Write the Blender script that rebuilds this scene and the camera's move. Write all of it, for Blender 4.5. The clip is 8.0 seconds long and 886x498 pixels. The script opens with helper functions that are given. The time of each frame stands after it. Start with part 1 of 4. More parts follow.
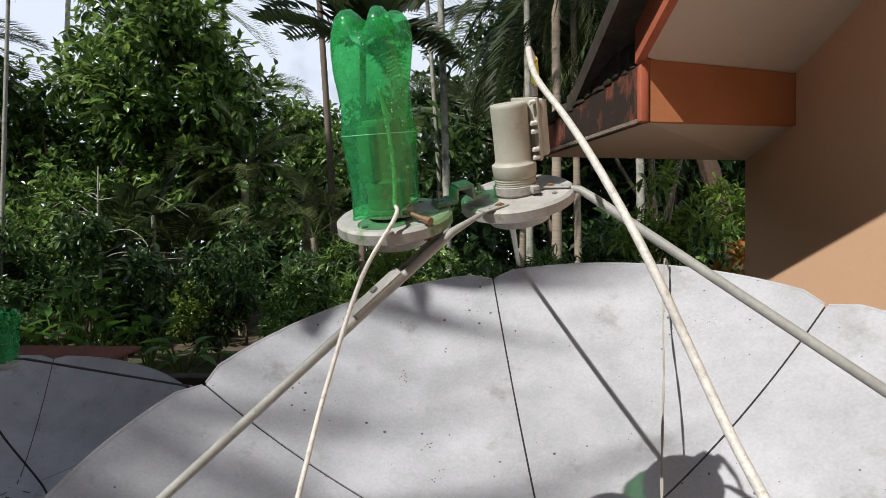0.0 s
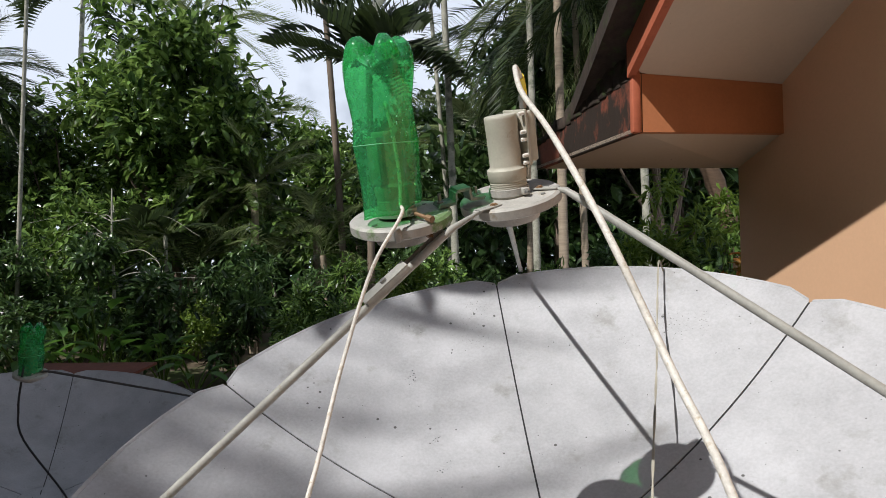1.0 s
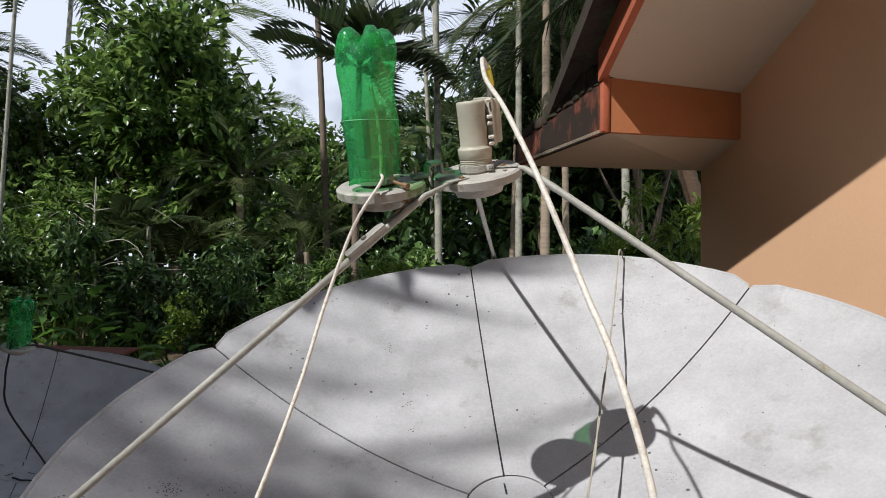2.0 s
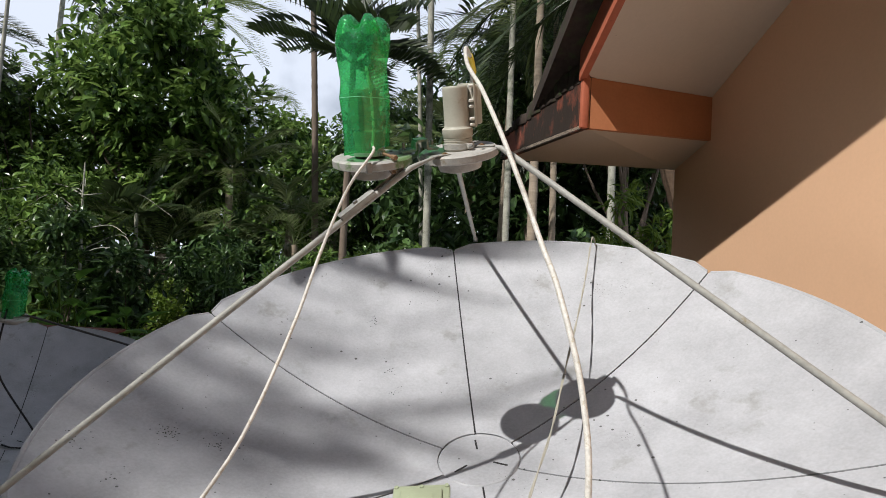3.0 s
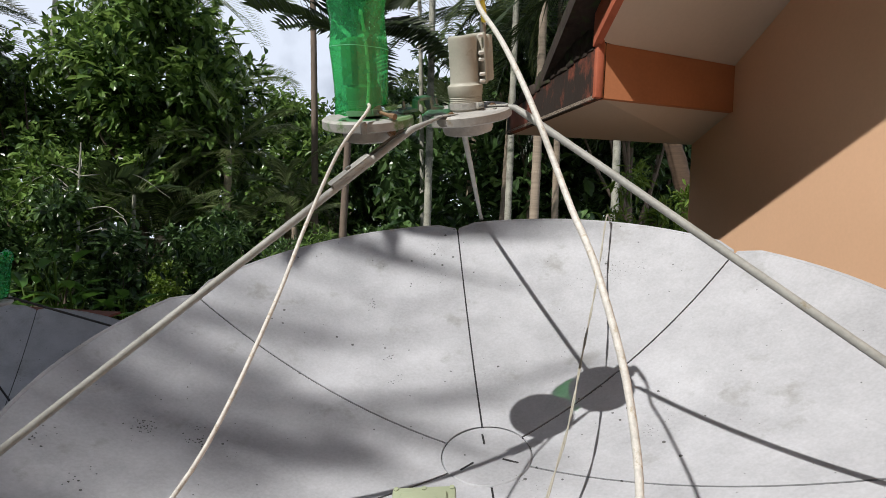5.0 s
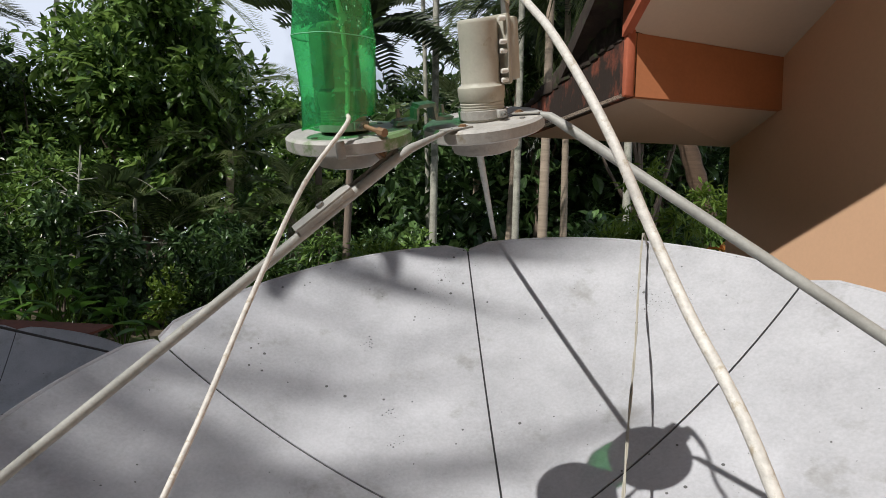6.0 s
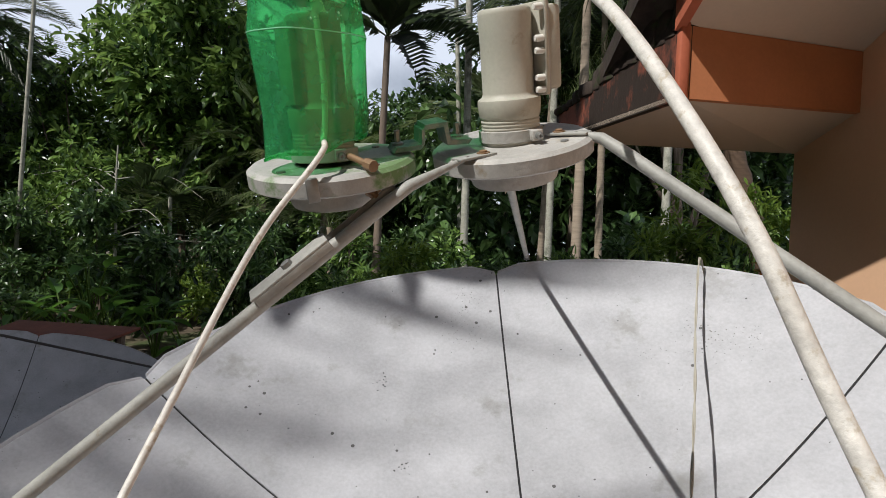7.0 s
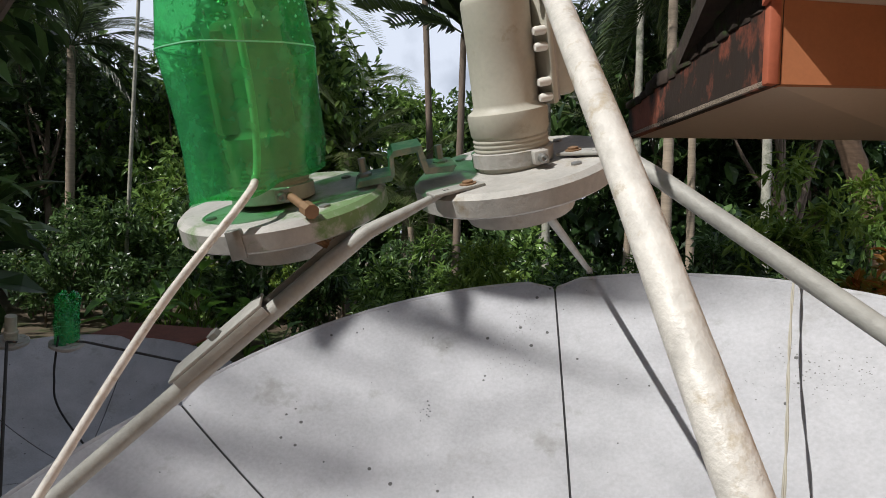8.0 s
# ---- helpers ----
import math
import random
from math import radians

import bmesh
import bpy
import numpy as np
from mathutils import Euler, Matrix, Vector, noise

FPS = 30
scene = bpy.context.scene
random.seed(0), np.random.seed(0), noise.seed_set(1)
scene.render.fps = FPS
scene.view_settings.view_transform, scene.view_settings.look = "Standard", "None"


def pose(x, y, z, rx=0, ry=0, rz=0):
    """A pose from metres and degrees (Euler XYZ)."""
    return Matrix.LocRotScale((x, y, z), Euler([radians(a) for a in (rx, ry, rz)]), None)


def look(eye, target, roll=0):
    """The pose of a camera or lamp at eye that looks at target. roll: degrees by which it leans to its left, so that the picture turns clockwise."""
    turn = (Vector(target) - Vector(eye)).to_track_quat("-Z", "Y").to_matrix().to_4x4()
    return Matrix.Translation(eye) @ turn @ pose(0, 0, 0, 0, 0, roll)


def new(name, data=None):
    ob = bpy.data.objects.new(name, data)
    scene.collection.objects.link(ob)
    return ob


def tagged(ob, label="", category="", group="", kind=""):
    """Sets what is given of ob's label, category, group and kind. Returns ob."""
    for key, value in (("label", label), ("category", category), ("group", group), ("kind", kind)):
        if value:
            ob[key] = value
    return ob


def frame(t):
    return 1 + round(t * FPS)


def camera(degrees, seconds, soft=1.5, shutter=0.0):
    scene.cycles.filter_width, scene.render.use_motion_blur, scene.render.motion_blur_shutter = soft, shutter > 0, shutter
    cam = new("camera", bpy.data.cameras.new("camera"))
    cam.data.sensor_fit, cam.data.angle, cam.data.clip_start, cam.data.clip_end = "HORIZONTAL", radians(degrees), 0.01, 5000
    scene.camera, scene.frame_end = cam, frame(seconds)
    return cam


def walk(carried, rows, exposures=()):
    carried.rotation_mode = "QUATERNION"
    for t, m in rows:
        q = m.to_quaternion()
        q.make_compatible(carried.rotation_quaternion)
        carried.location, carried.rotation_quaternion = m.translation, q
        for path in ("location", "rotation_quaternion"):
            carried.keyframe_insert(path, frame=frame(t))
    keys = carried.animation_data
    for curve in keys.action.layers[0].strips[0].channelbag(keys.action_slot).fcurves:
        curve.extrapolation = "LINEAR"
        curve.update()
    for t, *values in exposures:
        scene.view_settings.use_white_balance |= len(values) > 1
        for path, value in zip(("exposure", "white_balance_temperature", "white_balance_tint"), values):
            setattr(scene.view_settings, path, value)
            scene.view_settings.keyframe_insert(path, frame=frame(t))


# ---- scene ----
cam = camera(74.9, 8.0, soft=0.9)
PATH = [
    (0, (0.0200, -0.0217, 1.8849), (-0.0240, 1.9776, 1.9095), 0.58),
    (0.5, (0.0184, -0.0653, 1.8658), (-0.0514, 1.9325, 1.9268), 0.01),
    (1, (0.0330, -0.1147, 1.8527), (-0.0404, 1.8822, 1.9356), -0.32),
    (1.5, (0.0458, -0.1747, 1.8235), (-0.0089, 1.8224, 1.9166), 0.31),
    (3, (0.0727, -0.3634, 1.7148), (0.0954, 1.6341, 1.8136), 3.48),
    (3.5, (0.0683, -0.3986, 1.7009), (0.0857, 1.5986, 1.8046), 3.70),
    (4, (0.0649, -0.4315, 1.6896), (0.0884, 1.5658, 1.7898), 3.72),
    (4.5, (0.0690, -0.3551, 1.6874), (0.0985, 1.6436, 1.7524), 3.78),
    (6, (0.0607, 0.0341, 1.7909), (0.0622, 2.0339, 1.8198), 2.99),
    (6.5, (0.0596, 0.1404, 1.8261), (0.0534, 2.1402, 1.8515), 3.65),
    (7, (0.0750, 0.2146, 1.8601), (-0.0340, 2.2115, 1.8730), 3.49),
    (7.5, (0.1022, 0.2622, 1.8869), (-0.1344, 2.2482, 1.8786), 3.19),
    (8, (0.1440, 0.3385, 1.9098), (-0.2524, 2.2987, 1.8942), 2.57),
]
walk(cam, [(t, look(eye, target, roll)) for t, eye, target, roll in PATH],
     exposures=((0.0, 0.03), (4.5, 0.03), (6.0, -0.06), (8.0, -0.06)))

# ---------------------------------------------------------------- light
SUN = Vector((-0.497, -0.491, 0.715)).normalized()
world = bpy.data.worlds.new("sky")
scene.world = world
world.use_nodes = True
wn, wl = world.node_tree.nodes, world.node_tree.links
sky = wn.new("ShaderNodeTexSky")
sky.sky_type, sky.sun_disc = "NISHITA", False
sky.sun_elevation = math.asin(SUN.z)
sky.sun_rotation = math.atan2(SUN.x, SUN.y)
sky.dust_density, sky.air_density = 1.0, 1.0
# thin white cloud over the blue
wco = wn.new("ShaderNodeTexCoord")
wno = wn.new("ShaderNodeTexNoise")
wno.inputs["Scale"].default_value, wno.inputs["Detail"].default_value = 3.2, 7
wra = wn.new("ShaderNodeValToRGB")
wra.color_ramp.elements[0].position, wra.color_ramp.elements[1].position = 0.22, 0.46
wmx = wn.new("ShaderNodeMix")
wmx.data_type = "RGBA"
wmx.inputs["B"].default_value = (15.6, 17.0, 19.8, 1)
wl.new(wco.outputs["Generated"], wno.inputs["Vector"])
wl.new(wno.outputs["Fac"], wra.inputs["Fac"])
# the cloud is dense towards the horizon and opens to blue overhead
wse, wel, wmu = wn.new("ShaderNodeSeparateXYZ"), wn.new("ShaderNodeMapRange"), wn.new("ShaderNodeMath")
wel.inputs["From Min"].default_value, wel.inputs["From Max"].default_value = 0.40, 0.85
wel.inputs["To Min"].default_value, wel.inputs["To Max"].default_value = 1.0, 0.30
wmu.operation = "MULTIPLY"
wl.new(wco.outputs["Generated"], wse.inputs[0])
wl.new(wse.outputs["Z"], wel.inputs["Value"])
wl.new(wra.outputs["Color"], wmu.inputs[0])
wl.new(wel.outputs["Result"], wmu.inputs[1])
wl.new(wmu.outputs[0], wmx.inputs["Factor"])
wl.new(sky.outputs["Color"], wmx.inputs["A"])
wl.new(wmx.outputs["Result"], wn["Background"].inputs["Color"])
wn["Background"].inputs["Strength"].default_value = 0.050
sun = new("sun", bpy.data.lights.new("sun", "SUN"))
sun.data.energy, sun.data.angle, sun.data.color = 4.5, radians(0.55), (1.0, 0.975, 0.93)
sun.matrix_world = look(SUN * 30, (0, 0, 0))


# ---------------------------------------------------------------- materials
def material(name, colour, rough=0.6, metal=0.0, vary=0.12, scale=6.0, fine=60.0, bump=0.15, stain=None, stain_at=0.62, stain_scale=3.0, spec=0.4, per_piece=0.0, stretch=(1, 1, 1)):
    """A surface with two scales of variation, fine relief and, if given, stains of their own colour."""
    m = bpy.data.materials.new(name)
    m.use_nodes = True
    n, l = m.node_tree.nodes, m.node_tree.links
    b = n["Principled BSDF"]
    b.inputs["Roughness"].default_value, b.inputs["Metallic"].default_value = rough, metal
    b.inputs["Specular IOR Level"].default_value = spec
    co = n.new("ShaderNodeTexCoord")
    mp = n.new("ShaderNodeMapping")
    mp.inputs["Scale"].default_value = stretch
    l.new(co.outputs["Object"], mp.inputs["Vector"])

    def tex(s, d=6.0, ro=0.6):
        t = n.new("ShaderNodeTexNoise")
        t.inputs["Scale"].default_value, t.inputs["Detail"].default_value, t.inputs["Roughness"].default_value = s, d, ro
        l.new(mp.outputs["Vector"], t.inputs["Vector"])
        return t
    big, small = tex(scale), tex(fine, 4)
    add = n.new("ShaderNodeMath")
    add.operation = "MULTIPLY_ADD"
    l.new(small.outputs["Fac"], add.inputs[0])
    add.inputs[1].default_value = 0.5
    l.new(big.outputs["Fac"], add.inputs[2])
    mr = n.new("ShaderNodeMapRange")
    mr.inputs["From Min"].default_value, mr.inputs["From Max"].default_value = 0.5, 1.0
    mr.inputs["To Min"].default_value, mr.inputs["To Max"].default_value = 1 - vary, 1 + vary
    l.new(add.outputs[0], mr.inputs["Value"])
    last = mr.outputs["Result"]
    if per_piece:
        oi = n.new("ShaderNodeObjectInfo")
        pr = n.new("ShaderNodeMapRange")
        pr.inputs["To Min"].default_value, pr.inputs["To Max"].default_value = 1 - per_piece, 1 + per_piece
        l.new(oi.outputs["Random"], pr.inputs["Value"])
        mu = n.new("ShaderNodeMath")
        mu.operation = "MULTIPLY"
        l.new(last, mu.inputs[0])
        l.new(pr.outputs["Result"], mu.inputs[1])
        last = mu.outputs[0]
    hs = n.new("ShaderNodeHueSaturation")
    hs.inputs["Color"].default_value = (*colour, 1)
    l.new(last, hs.inputs["Value"])
    col = hs.outputs["Color"]
    if stain:
        st = tex(stain_scale, 9, 0.68)
        rp = n.new("ShaderNodeMapRange")
        rp.inputs["From Min"].default_value, rp.inputs["From Max"].default_value = stain_at - 0.05, stain_at + 0.06
        l.new(st.outputs["Fac"], rp.inputs["Value"])
        mx = n.new("ShaderNodeMix")
        mx.data_type = "RGBA"
        mx.inputs["B"].default_value = (*stain, 1)
        l.new(rp.outputs["Result"], mx.inputs["Factor"])
        l.new(col, mx.inputs["A"])
        col = mx.outputs["Result"]
    l.new(col, b.inputs["Base Color"])
    bp = n.new("ShaderNodeBump")
    bp.inputs["Strength"].default_value, bp.inputs["Distance"].default_value = bump, 0.004
    l.new(add.outputs[0], bp.inputs["Height"])
    l.new(bp.outputs["Normal"], b.inputs["Normal"])
    return m


def leaf_material(name, dark, light, glow=0.3, rough=0.42):
    """A leaf: its colour varies from leaf to leaf, light comes partly through it."""
    m = bpy.data.materials.new(name)
    m.use_nodes = True
    n, l = m.node_tree.nodes, m.node_tree.links
    b = n["Principled BSDF"]
    g = n.new("ShaderNodeNewGeometry")
    r = n.new("ShaderNodeValToRGB")
    r.color_ramp.elements[0].color, r.color_ramp.elements[1].color = (*dark, 1), (*light, 1)
    l.new(g.outputs["Random Per Island"], r.inputs["Fac"])
    l.new(r.outputs["Color"], b.inputs["Base Color"])
    b.inputs["Roughness"].default_value, b.inputs["Specular IOR Level"].default_value = rough, 0.45
    t = n.new("ShaderNodeBsdfTranslucent")
    br = n.new("ShaderNodeHueSaturation")
    br.inputs["Value"].default_value, br.inputs["Hue"].default_value = 1.5, 0.485
    l.new(r.outputs["Color"], br.inputs["Color"])
    l.new(br.outputs["Color"], t.inputs["Color"])
    mx = n.new("ShaderNodeMixShader")
    mx.inputs["Fac"].default_value = glow
    l.new(b.outputs[0], mx.inputs[1])
    l.new(t.outputs[0], mx.inputs[2])
    l.new(mx.outputs[0], n["Material Output"].inputs["Surface"])
    return m


def bottle_plastic():
    m = bpy.data.materials.new("green_bottle_plastic")
    m.use_nodes = True
    n, l = m.node_tree.nodes, m.node_tree.links
    tr, gl = n.new("ShaderNodeBsdfTransparent"), n.new("ShaderNodeBsdfGlossy")
    df = n.new("ShaderNodeMixShader")
    for k, kind in ((1, "ShaderNodeBsdfTranslucent"), (2, "ShaderNodeBsdfDiffuse")):
        d = n.new(kind)
        d.inputs["Color"].default_value = (0.14, 0.72, 0.34, 1)
        l.new(d.outputs[0], df.inputs[k])
    tr.inputs["Color"].default_value = (0.31, 0.86, 0.43, 1)
    gl.inputs["Roughness"].default_value = 0.08
    co, no = n.new("ShaderNodeTexCoord"), n.new("ShaderNodeTexNoise")
    no.inputs["Scale"].default_value, no.inputs["Detail"].default_value = 90, 6
    l.new(co.outputs["Object"], no.inputs["Vector"])
    mr = n.new("ShaderNodeMapRange")
    mr.inputs["From Min"].default_value, mr.inputs["From Max"].default_value = 0.35, 0.75
    mr.inputs["To Min"].default_value, mr.inputs["To Max"].default_value = 0.22, 0.44
    l.new(no.outputs["Fac"], mr.inputs["Value"])
    m1, m2 = n.new("ShaderNodeMixShader"), n.new("ShaderNodeMixShader")
    l.new(mr.outputs["Result"], m1.inputs["Fac"])
    rf, mt = n.new("ShaderNodeBsdfRefraction"), n.new("ShaderNodeMixShader")
    rf.inputs["Color"].default_value = (0.31, 0.86, 0.43, 1)
    rf.inputs["IOR"].default_value, rf.inputs["Roughness"].default_value = 1.03, 0.0
    mt.inputs["Fac"].default_value = 0.12
    l.new(tr.outputs[0], mt.inputs[1])
    l.new(rf.outputs[0], mt.inputs[2])
    l.new(mt.outputs[0], m1.inputs[1])
    l.new(df.outputs[0], m1.inputs[2])
    # thin sheet: gloss grows towards grazing view, alike on both sides
    lw, pw, fr = n.new("ShaderNodeLayerWeight"), n.new("ShaderNodeMath"), n.new("ShaderNodeMath")
    lw.inputs["Blend"].default_value = 0.5
    pw.operation, fr.operation = "POWER", "MULTIPLY_ADD"
    pw.inputs[1].default_value = 4.0
    fr.inputs[1].default_value, fr.inputs[2].default_value = 0.6, 0.05
    l.new(lw.outputs["Facing"], pw.inputs[0])
    l.new(pw.outputs[0], fr.inputs[0])
    bp = n.new("ShaderNodeBump")
    bp.inputs["Strength"].default_value, bp.inputs["Distance"].default_value = 0.25, 0.004
    n2 = n.new("ShaderNodeTexNoise")
    n2.inputs["Scale"].default_value = 35
    l.new(co.outputs["Object"], n2.inputs["Vector"])
    l.new(n2.outputs["Fac"], bp.inputs["Height"])
    l.new(bp.outputs["Normal"], gl.inputs["Normal"])
    l.new(fr.outputs[0], m2.inputs["Fac"])
    l.new(m1.outputs[0], m2.inputs[1])
    l.new(gl.outputs[0], m2.inputs[2])
    l.new(m2.outputs[0], n["Material Output"].inputs["Surface"])
    return m


DISH = material("grey_dish_paint", (0.425, 0.43, 0.455), 0.55, 0, 0.20, 6, 140, 0.06, stain=(0.31, 0.31, 0.31), stain_at=0.63, stain_scale=7)


def add_specks(m, scale, size, colour, share=0.5):
    """Small dirt specks, most of them in loose groups."""
    n, l = m.node_tree.nodes, m.node_tree.links
    b = n["Principled BSDF"]
    src = b.inputs["Base Color"].links[0].from_socket
    co, vo, no = n.new("ShaderNodeTexCoord"), n.new("ShaderNodeTexVoronoi"), n.new("ShaderNodeTexNoise")
    vo.inputs["Scale"].default_value, no.inputs["Scale"].default_value = scale, 4.0
    l.new(co.outputs["Object"], vo.inputs["Vector"])
    l.new(co.outputs["Object"], no.inputs["Vector"])
    lim = n.new("ShaderNodeMapRange")
    lim.inputs["From Min"].default_value, lim.inputs["From Max"].default_value = share, share + 0.25
    lim.inputs["To Min"].default_value, lim.inputs["To Max"].default_value = 0.0, size
    l.new(no.outputs["Fac"], lim.inputs["Value"])
    lt = n.new("ShaderNodeMath")
    lt.operation = "LESS_THAN"
    l.new(vo.outputs["Distance"], lt.inputs[0])
    l.new(lim.outputs["Result"], lt.inputs[1])
    mx = n.new("ShaderNodeMix")
    mx.data_type = "RGBA"
    mx.inputs["B"].default_value = (*colour, 1)
    l.new(lt.outputs[0], mx.inputs["Factor"])
    l.new(src, mx.inputs["A"])
    l.new(mx.outputs["Result"], b.inputs["Base Color"])


add_specks(DISH, 24, 0.095, (0.10, 0.10, 0.10), 0.38)
add_specks(DISH, 130, 0.42, (0.20, 0.20, 0.20), 0.60)
SPECK = material("dark_lichen", (0.07, 0.07, 0.065), 0.9)
SEAM = material("grey_seam_dirt", (0.16, 0.16, 0.165), 0.8, 0, 0.6, 18, 90, 0.1, stain=(0.38, 0.38, 0.39), stain_at=0.48, stain_scale=9)
DARK = material("dark_joint", (0.03, 0.03, 0.032), 0.8)
STRUT = material("weathered_strut_paint", (0.37, 0.365, 0.34), 0.6, 0.1, 0.2, 30, 160, 0.3, stain=(0.26, 0.22, 0.15), stain_at=0.66, stain_scale=25)
RING = material("dusty_cast_alloy", (0.44, 0.425, 0.40), 0.65, 0.1, 0.18, 25, 180, 0.3, stain=(0.33, 0.28, 0.21), stain_at=0.62, stain_scale=30)
# near-black copy of the strut paint: the trees' shade put into its colour
STRUT_SHADED = material("strut_paint_in_shade", (0.045, 0.042, 0.04), 0.7, 0, 0.3, 30, 160, 0.3)
# darker beige than the other feed, for the housing inside the bottle
DARK_LNB = material("darker_feed_plastic", (0.36, 0.34, 0.28), 0.6, 0, 0.2, 40, 200, 0.1)
# green patches: algae, and the bottle's green light put into the colour
ALGAE_GREENLIT = material("dusty_alloy_with_algae_and_green_light", (0.43, 0.42, 0.40), 0.65, 0.1, 0.18, 25, 180, 0.25, stain=(0.15, 0.24, 0.10), stain_at=0.54, stain_scale=22)
# green light falling through the bottle, put into the strap's colour
TEAL = material("strap_metal_in_green_light", (0.15, 0.24, 0.19), 0.6, 0.1, 0.2, 40, 180, 0.25, stain=(0.30, 0.31, 0.25), stain_at=0.55, stain_scale=40)
LNB = material("beige_lnb_plastic", (0.47, 0.45, 0.385), 0.5, 0, 0.10, 30, 300, 0.10, stain=(0.36, 0.31, 0.23), stain_at=0.66, stain_scale=40)
LABEL = material("faded_label", (0.62, 0.46, 0.38), 0.6)
INK = material("faded_ink", (0.30, 0.12, 0.08), 0.7)
SCREW = material("white_screw", (0.75, 0.73, 0.68), 0.5)
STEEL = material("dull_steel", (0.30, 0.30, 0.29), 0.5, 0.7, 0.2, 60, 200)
RUST = material("rusty_brass", (0.24, 0.145, 0.08), 0.6, 0.2, 0.2, 60, 200)
CABLE = material("white_cable", (0.66, 0.63, 0.585), 0.45, 0, 0.20, 110, 300, 0.25, stain=(0.48, 0.41, 0.31), stain_at=0.60, stain_scale=130)
CORD = material("grey_cord", (0.40, 0.38, 0.32), 0.8)
# same cable, its colour brightened to look lit inside the bottle
CABLE_BRIGHT = material("brightened_cable_sheath", (0.84, 0.83, 0.76), 0.4)
YELLOW = material("yellow_tape", (0.8, 0.62, 0.05), 0.5)
BOX = material("pale_green_plastic", (0.36, 0.40, 0.27), 0.45, 0, 0.08)
BOTTLE = bottle_plastic()
DROPLET = material("pale_green_gloss", (0.30, 0.72, 0.46), 0.12)
WALL = material("peach_wall_paint", (0.74, 0.46, 0.29), 0.75, 0, 0.05, 1.5, 90, 0.10, stain=(0.66, 0.38, 0.24), stain_at=0.72, stain_scale=1.5)
PANEL = material("orange_panel_paint", (0.50, 0.19, 0.085), 0.65, 0, 0.10, 6, 90, 0.1)
FASCIA = material("red_fascia_paint", (0.30, 0.085, 0.05), 0.6, 0, 0.25, 7, 60, 0.4, stain=(0.030, 0.020, 0.015), stain_at=0.47, stain_scale=4.5, stretch=(1.4, 1.4, 0.6))
add_specks(PANEL, 16, 0.10, (0.10, 0.05, 0.03), 0.50)
BARGE = material("red_barge_paint", (0.46, 0.13, 0.07), 0.6, 0, 0.15, 8, 60, 0.2, stain=(0.12, 0.04, 0.03), stain_at=0.66, stain_scale=6)
SOFFIT = material("white_soffit", (0.60, 0.50, 0.40), 0.8, 0, 0.05, 3, 80, 0.1, stain=(0.5, 0.44, 0.4), stain_at=0.72)
add_specks(SOFFIT, 12, 0.07, (0.12, 0.09, 0.07), 0.46)
MOSS = material("mossy_roof_tile", (0.042, 0.030, 0.024), 0.9, 0, 0.5, 10, 50, 0.8, stain=(0.04, 0.055, 0.02), stain_at=0.58, stain_scale=14)
SOIL = material("leaf_littered_soil", (0.10, 0.075, 0.05), 0.95, 0, 0.4, 1.2, 14, 0.6, stain=(0.05, 0.07, 0.02), stain_at=0.55, stain_scale=0.8)
BARK = material("brown_bark", (0.17, 0.13, 0.10), 0.9, 0, 0.3, 8, 50, 0.8, stretch=(1, 1, 0.3))
PALE = material("pale_areca_bark", (0.36, 0.35, 0.29), 0.85, 0, 0.3, 5, 40, 0.6, stain=(0.16, 0.17, 0.13), stain_at=0.56, stain_scale=4)
BROWN_BANDED = material("rough_brown_coconut_bark", (0.105, 0.066, 0.042), 0.9, 0, 0.35, 4, 30, 0.9, stretch=(0.3, 0.3, 5))
BANDED = material("banded_coconut_bark", (0.30, 0.24, 0.18), 0.9, 0, 0.3, 4, 30, 0.8, stretch=(0.3, 0.3, 4))
LEAF = leaf_material("broad_leaf", (0.018, 0.046, 0.014), (0.215, 0.350, 0.085), 0.33, 0.27)
# darker copy of the broad leaf, with the wood's shade put into its colour
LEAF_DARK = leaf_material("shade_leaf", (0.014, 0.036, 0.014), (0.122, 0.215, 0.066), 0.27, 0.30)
LEAF_LIGHT = leaf_material("bright_leaf", (0.07, 0.13, 0.02), (0.19, 0.28, 0.05), 0.4, 0.4)
FROND = leaf_material("coconut_frond", (0.07, 0.11, 0.035), (0.25, 0.30, 0.13), 0.3, 0.35)
FROND_DARK = leaf_material("dark_palm_frond", (0.015, 0.028, 0.010), (0.045, 0.07, 0.02), 0.2, 0.4)
CROTON = leaf_material("croton_leaf", (0.22, 0.20, 0.03), (0.38, 0.13, 0.03), 0.35, 0.4)
BANANA = leaf_material("taro_leaf", (0.05, 0.14, 0.02), (0.11, 0.24, 0.04), 0.4, 0.35)

# ---------------------------------------------------------------- building tools
BASE = {}


def thing(name, base, label, category, group="", kind=""):
    ob = new(name)
    ob.empty_display_size = 0.05
    ob.location = base
    BASE[ob.name] = Vector(base)
    return tagged(ob, label, category, group, kind)


def part(name, geo, mat, parent, label="", smooth=True, kind=""):
    """One mesh under a thing or part. geo: vertices in the world's metres, and faces."""
    verts, faces = geo
    b = BASE[parent.name]
    me = bpy.data.meshes.new(name)
    me.from_pydata([tuple(Vector(v) - b) for v in verts], [], faces)
    me.materials.append(mat)
    if smooth:
        me.shade_smooth()
        me.set_sharp_from_angle(angle=radians(38))
    ob = new(name, me)
    ob.parent = parent
    BASE[ob.name] = b
    return tagged(ob, label, kind=kind)


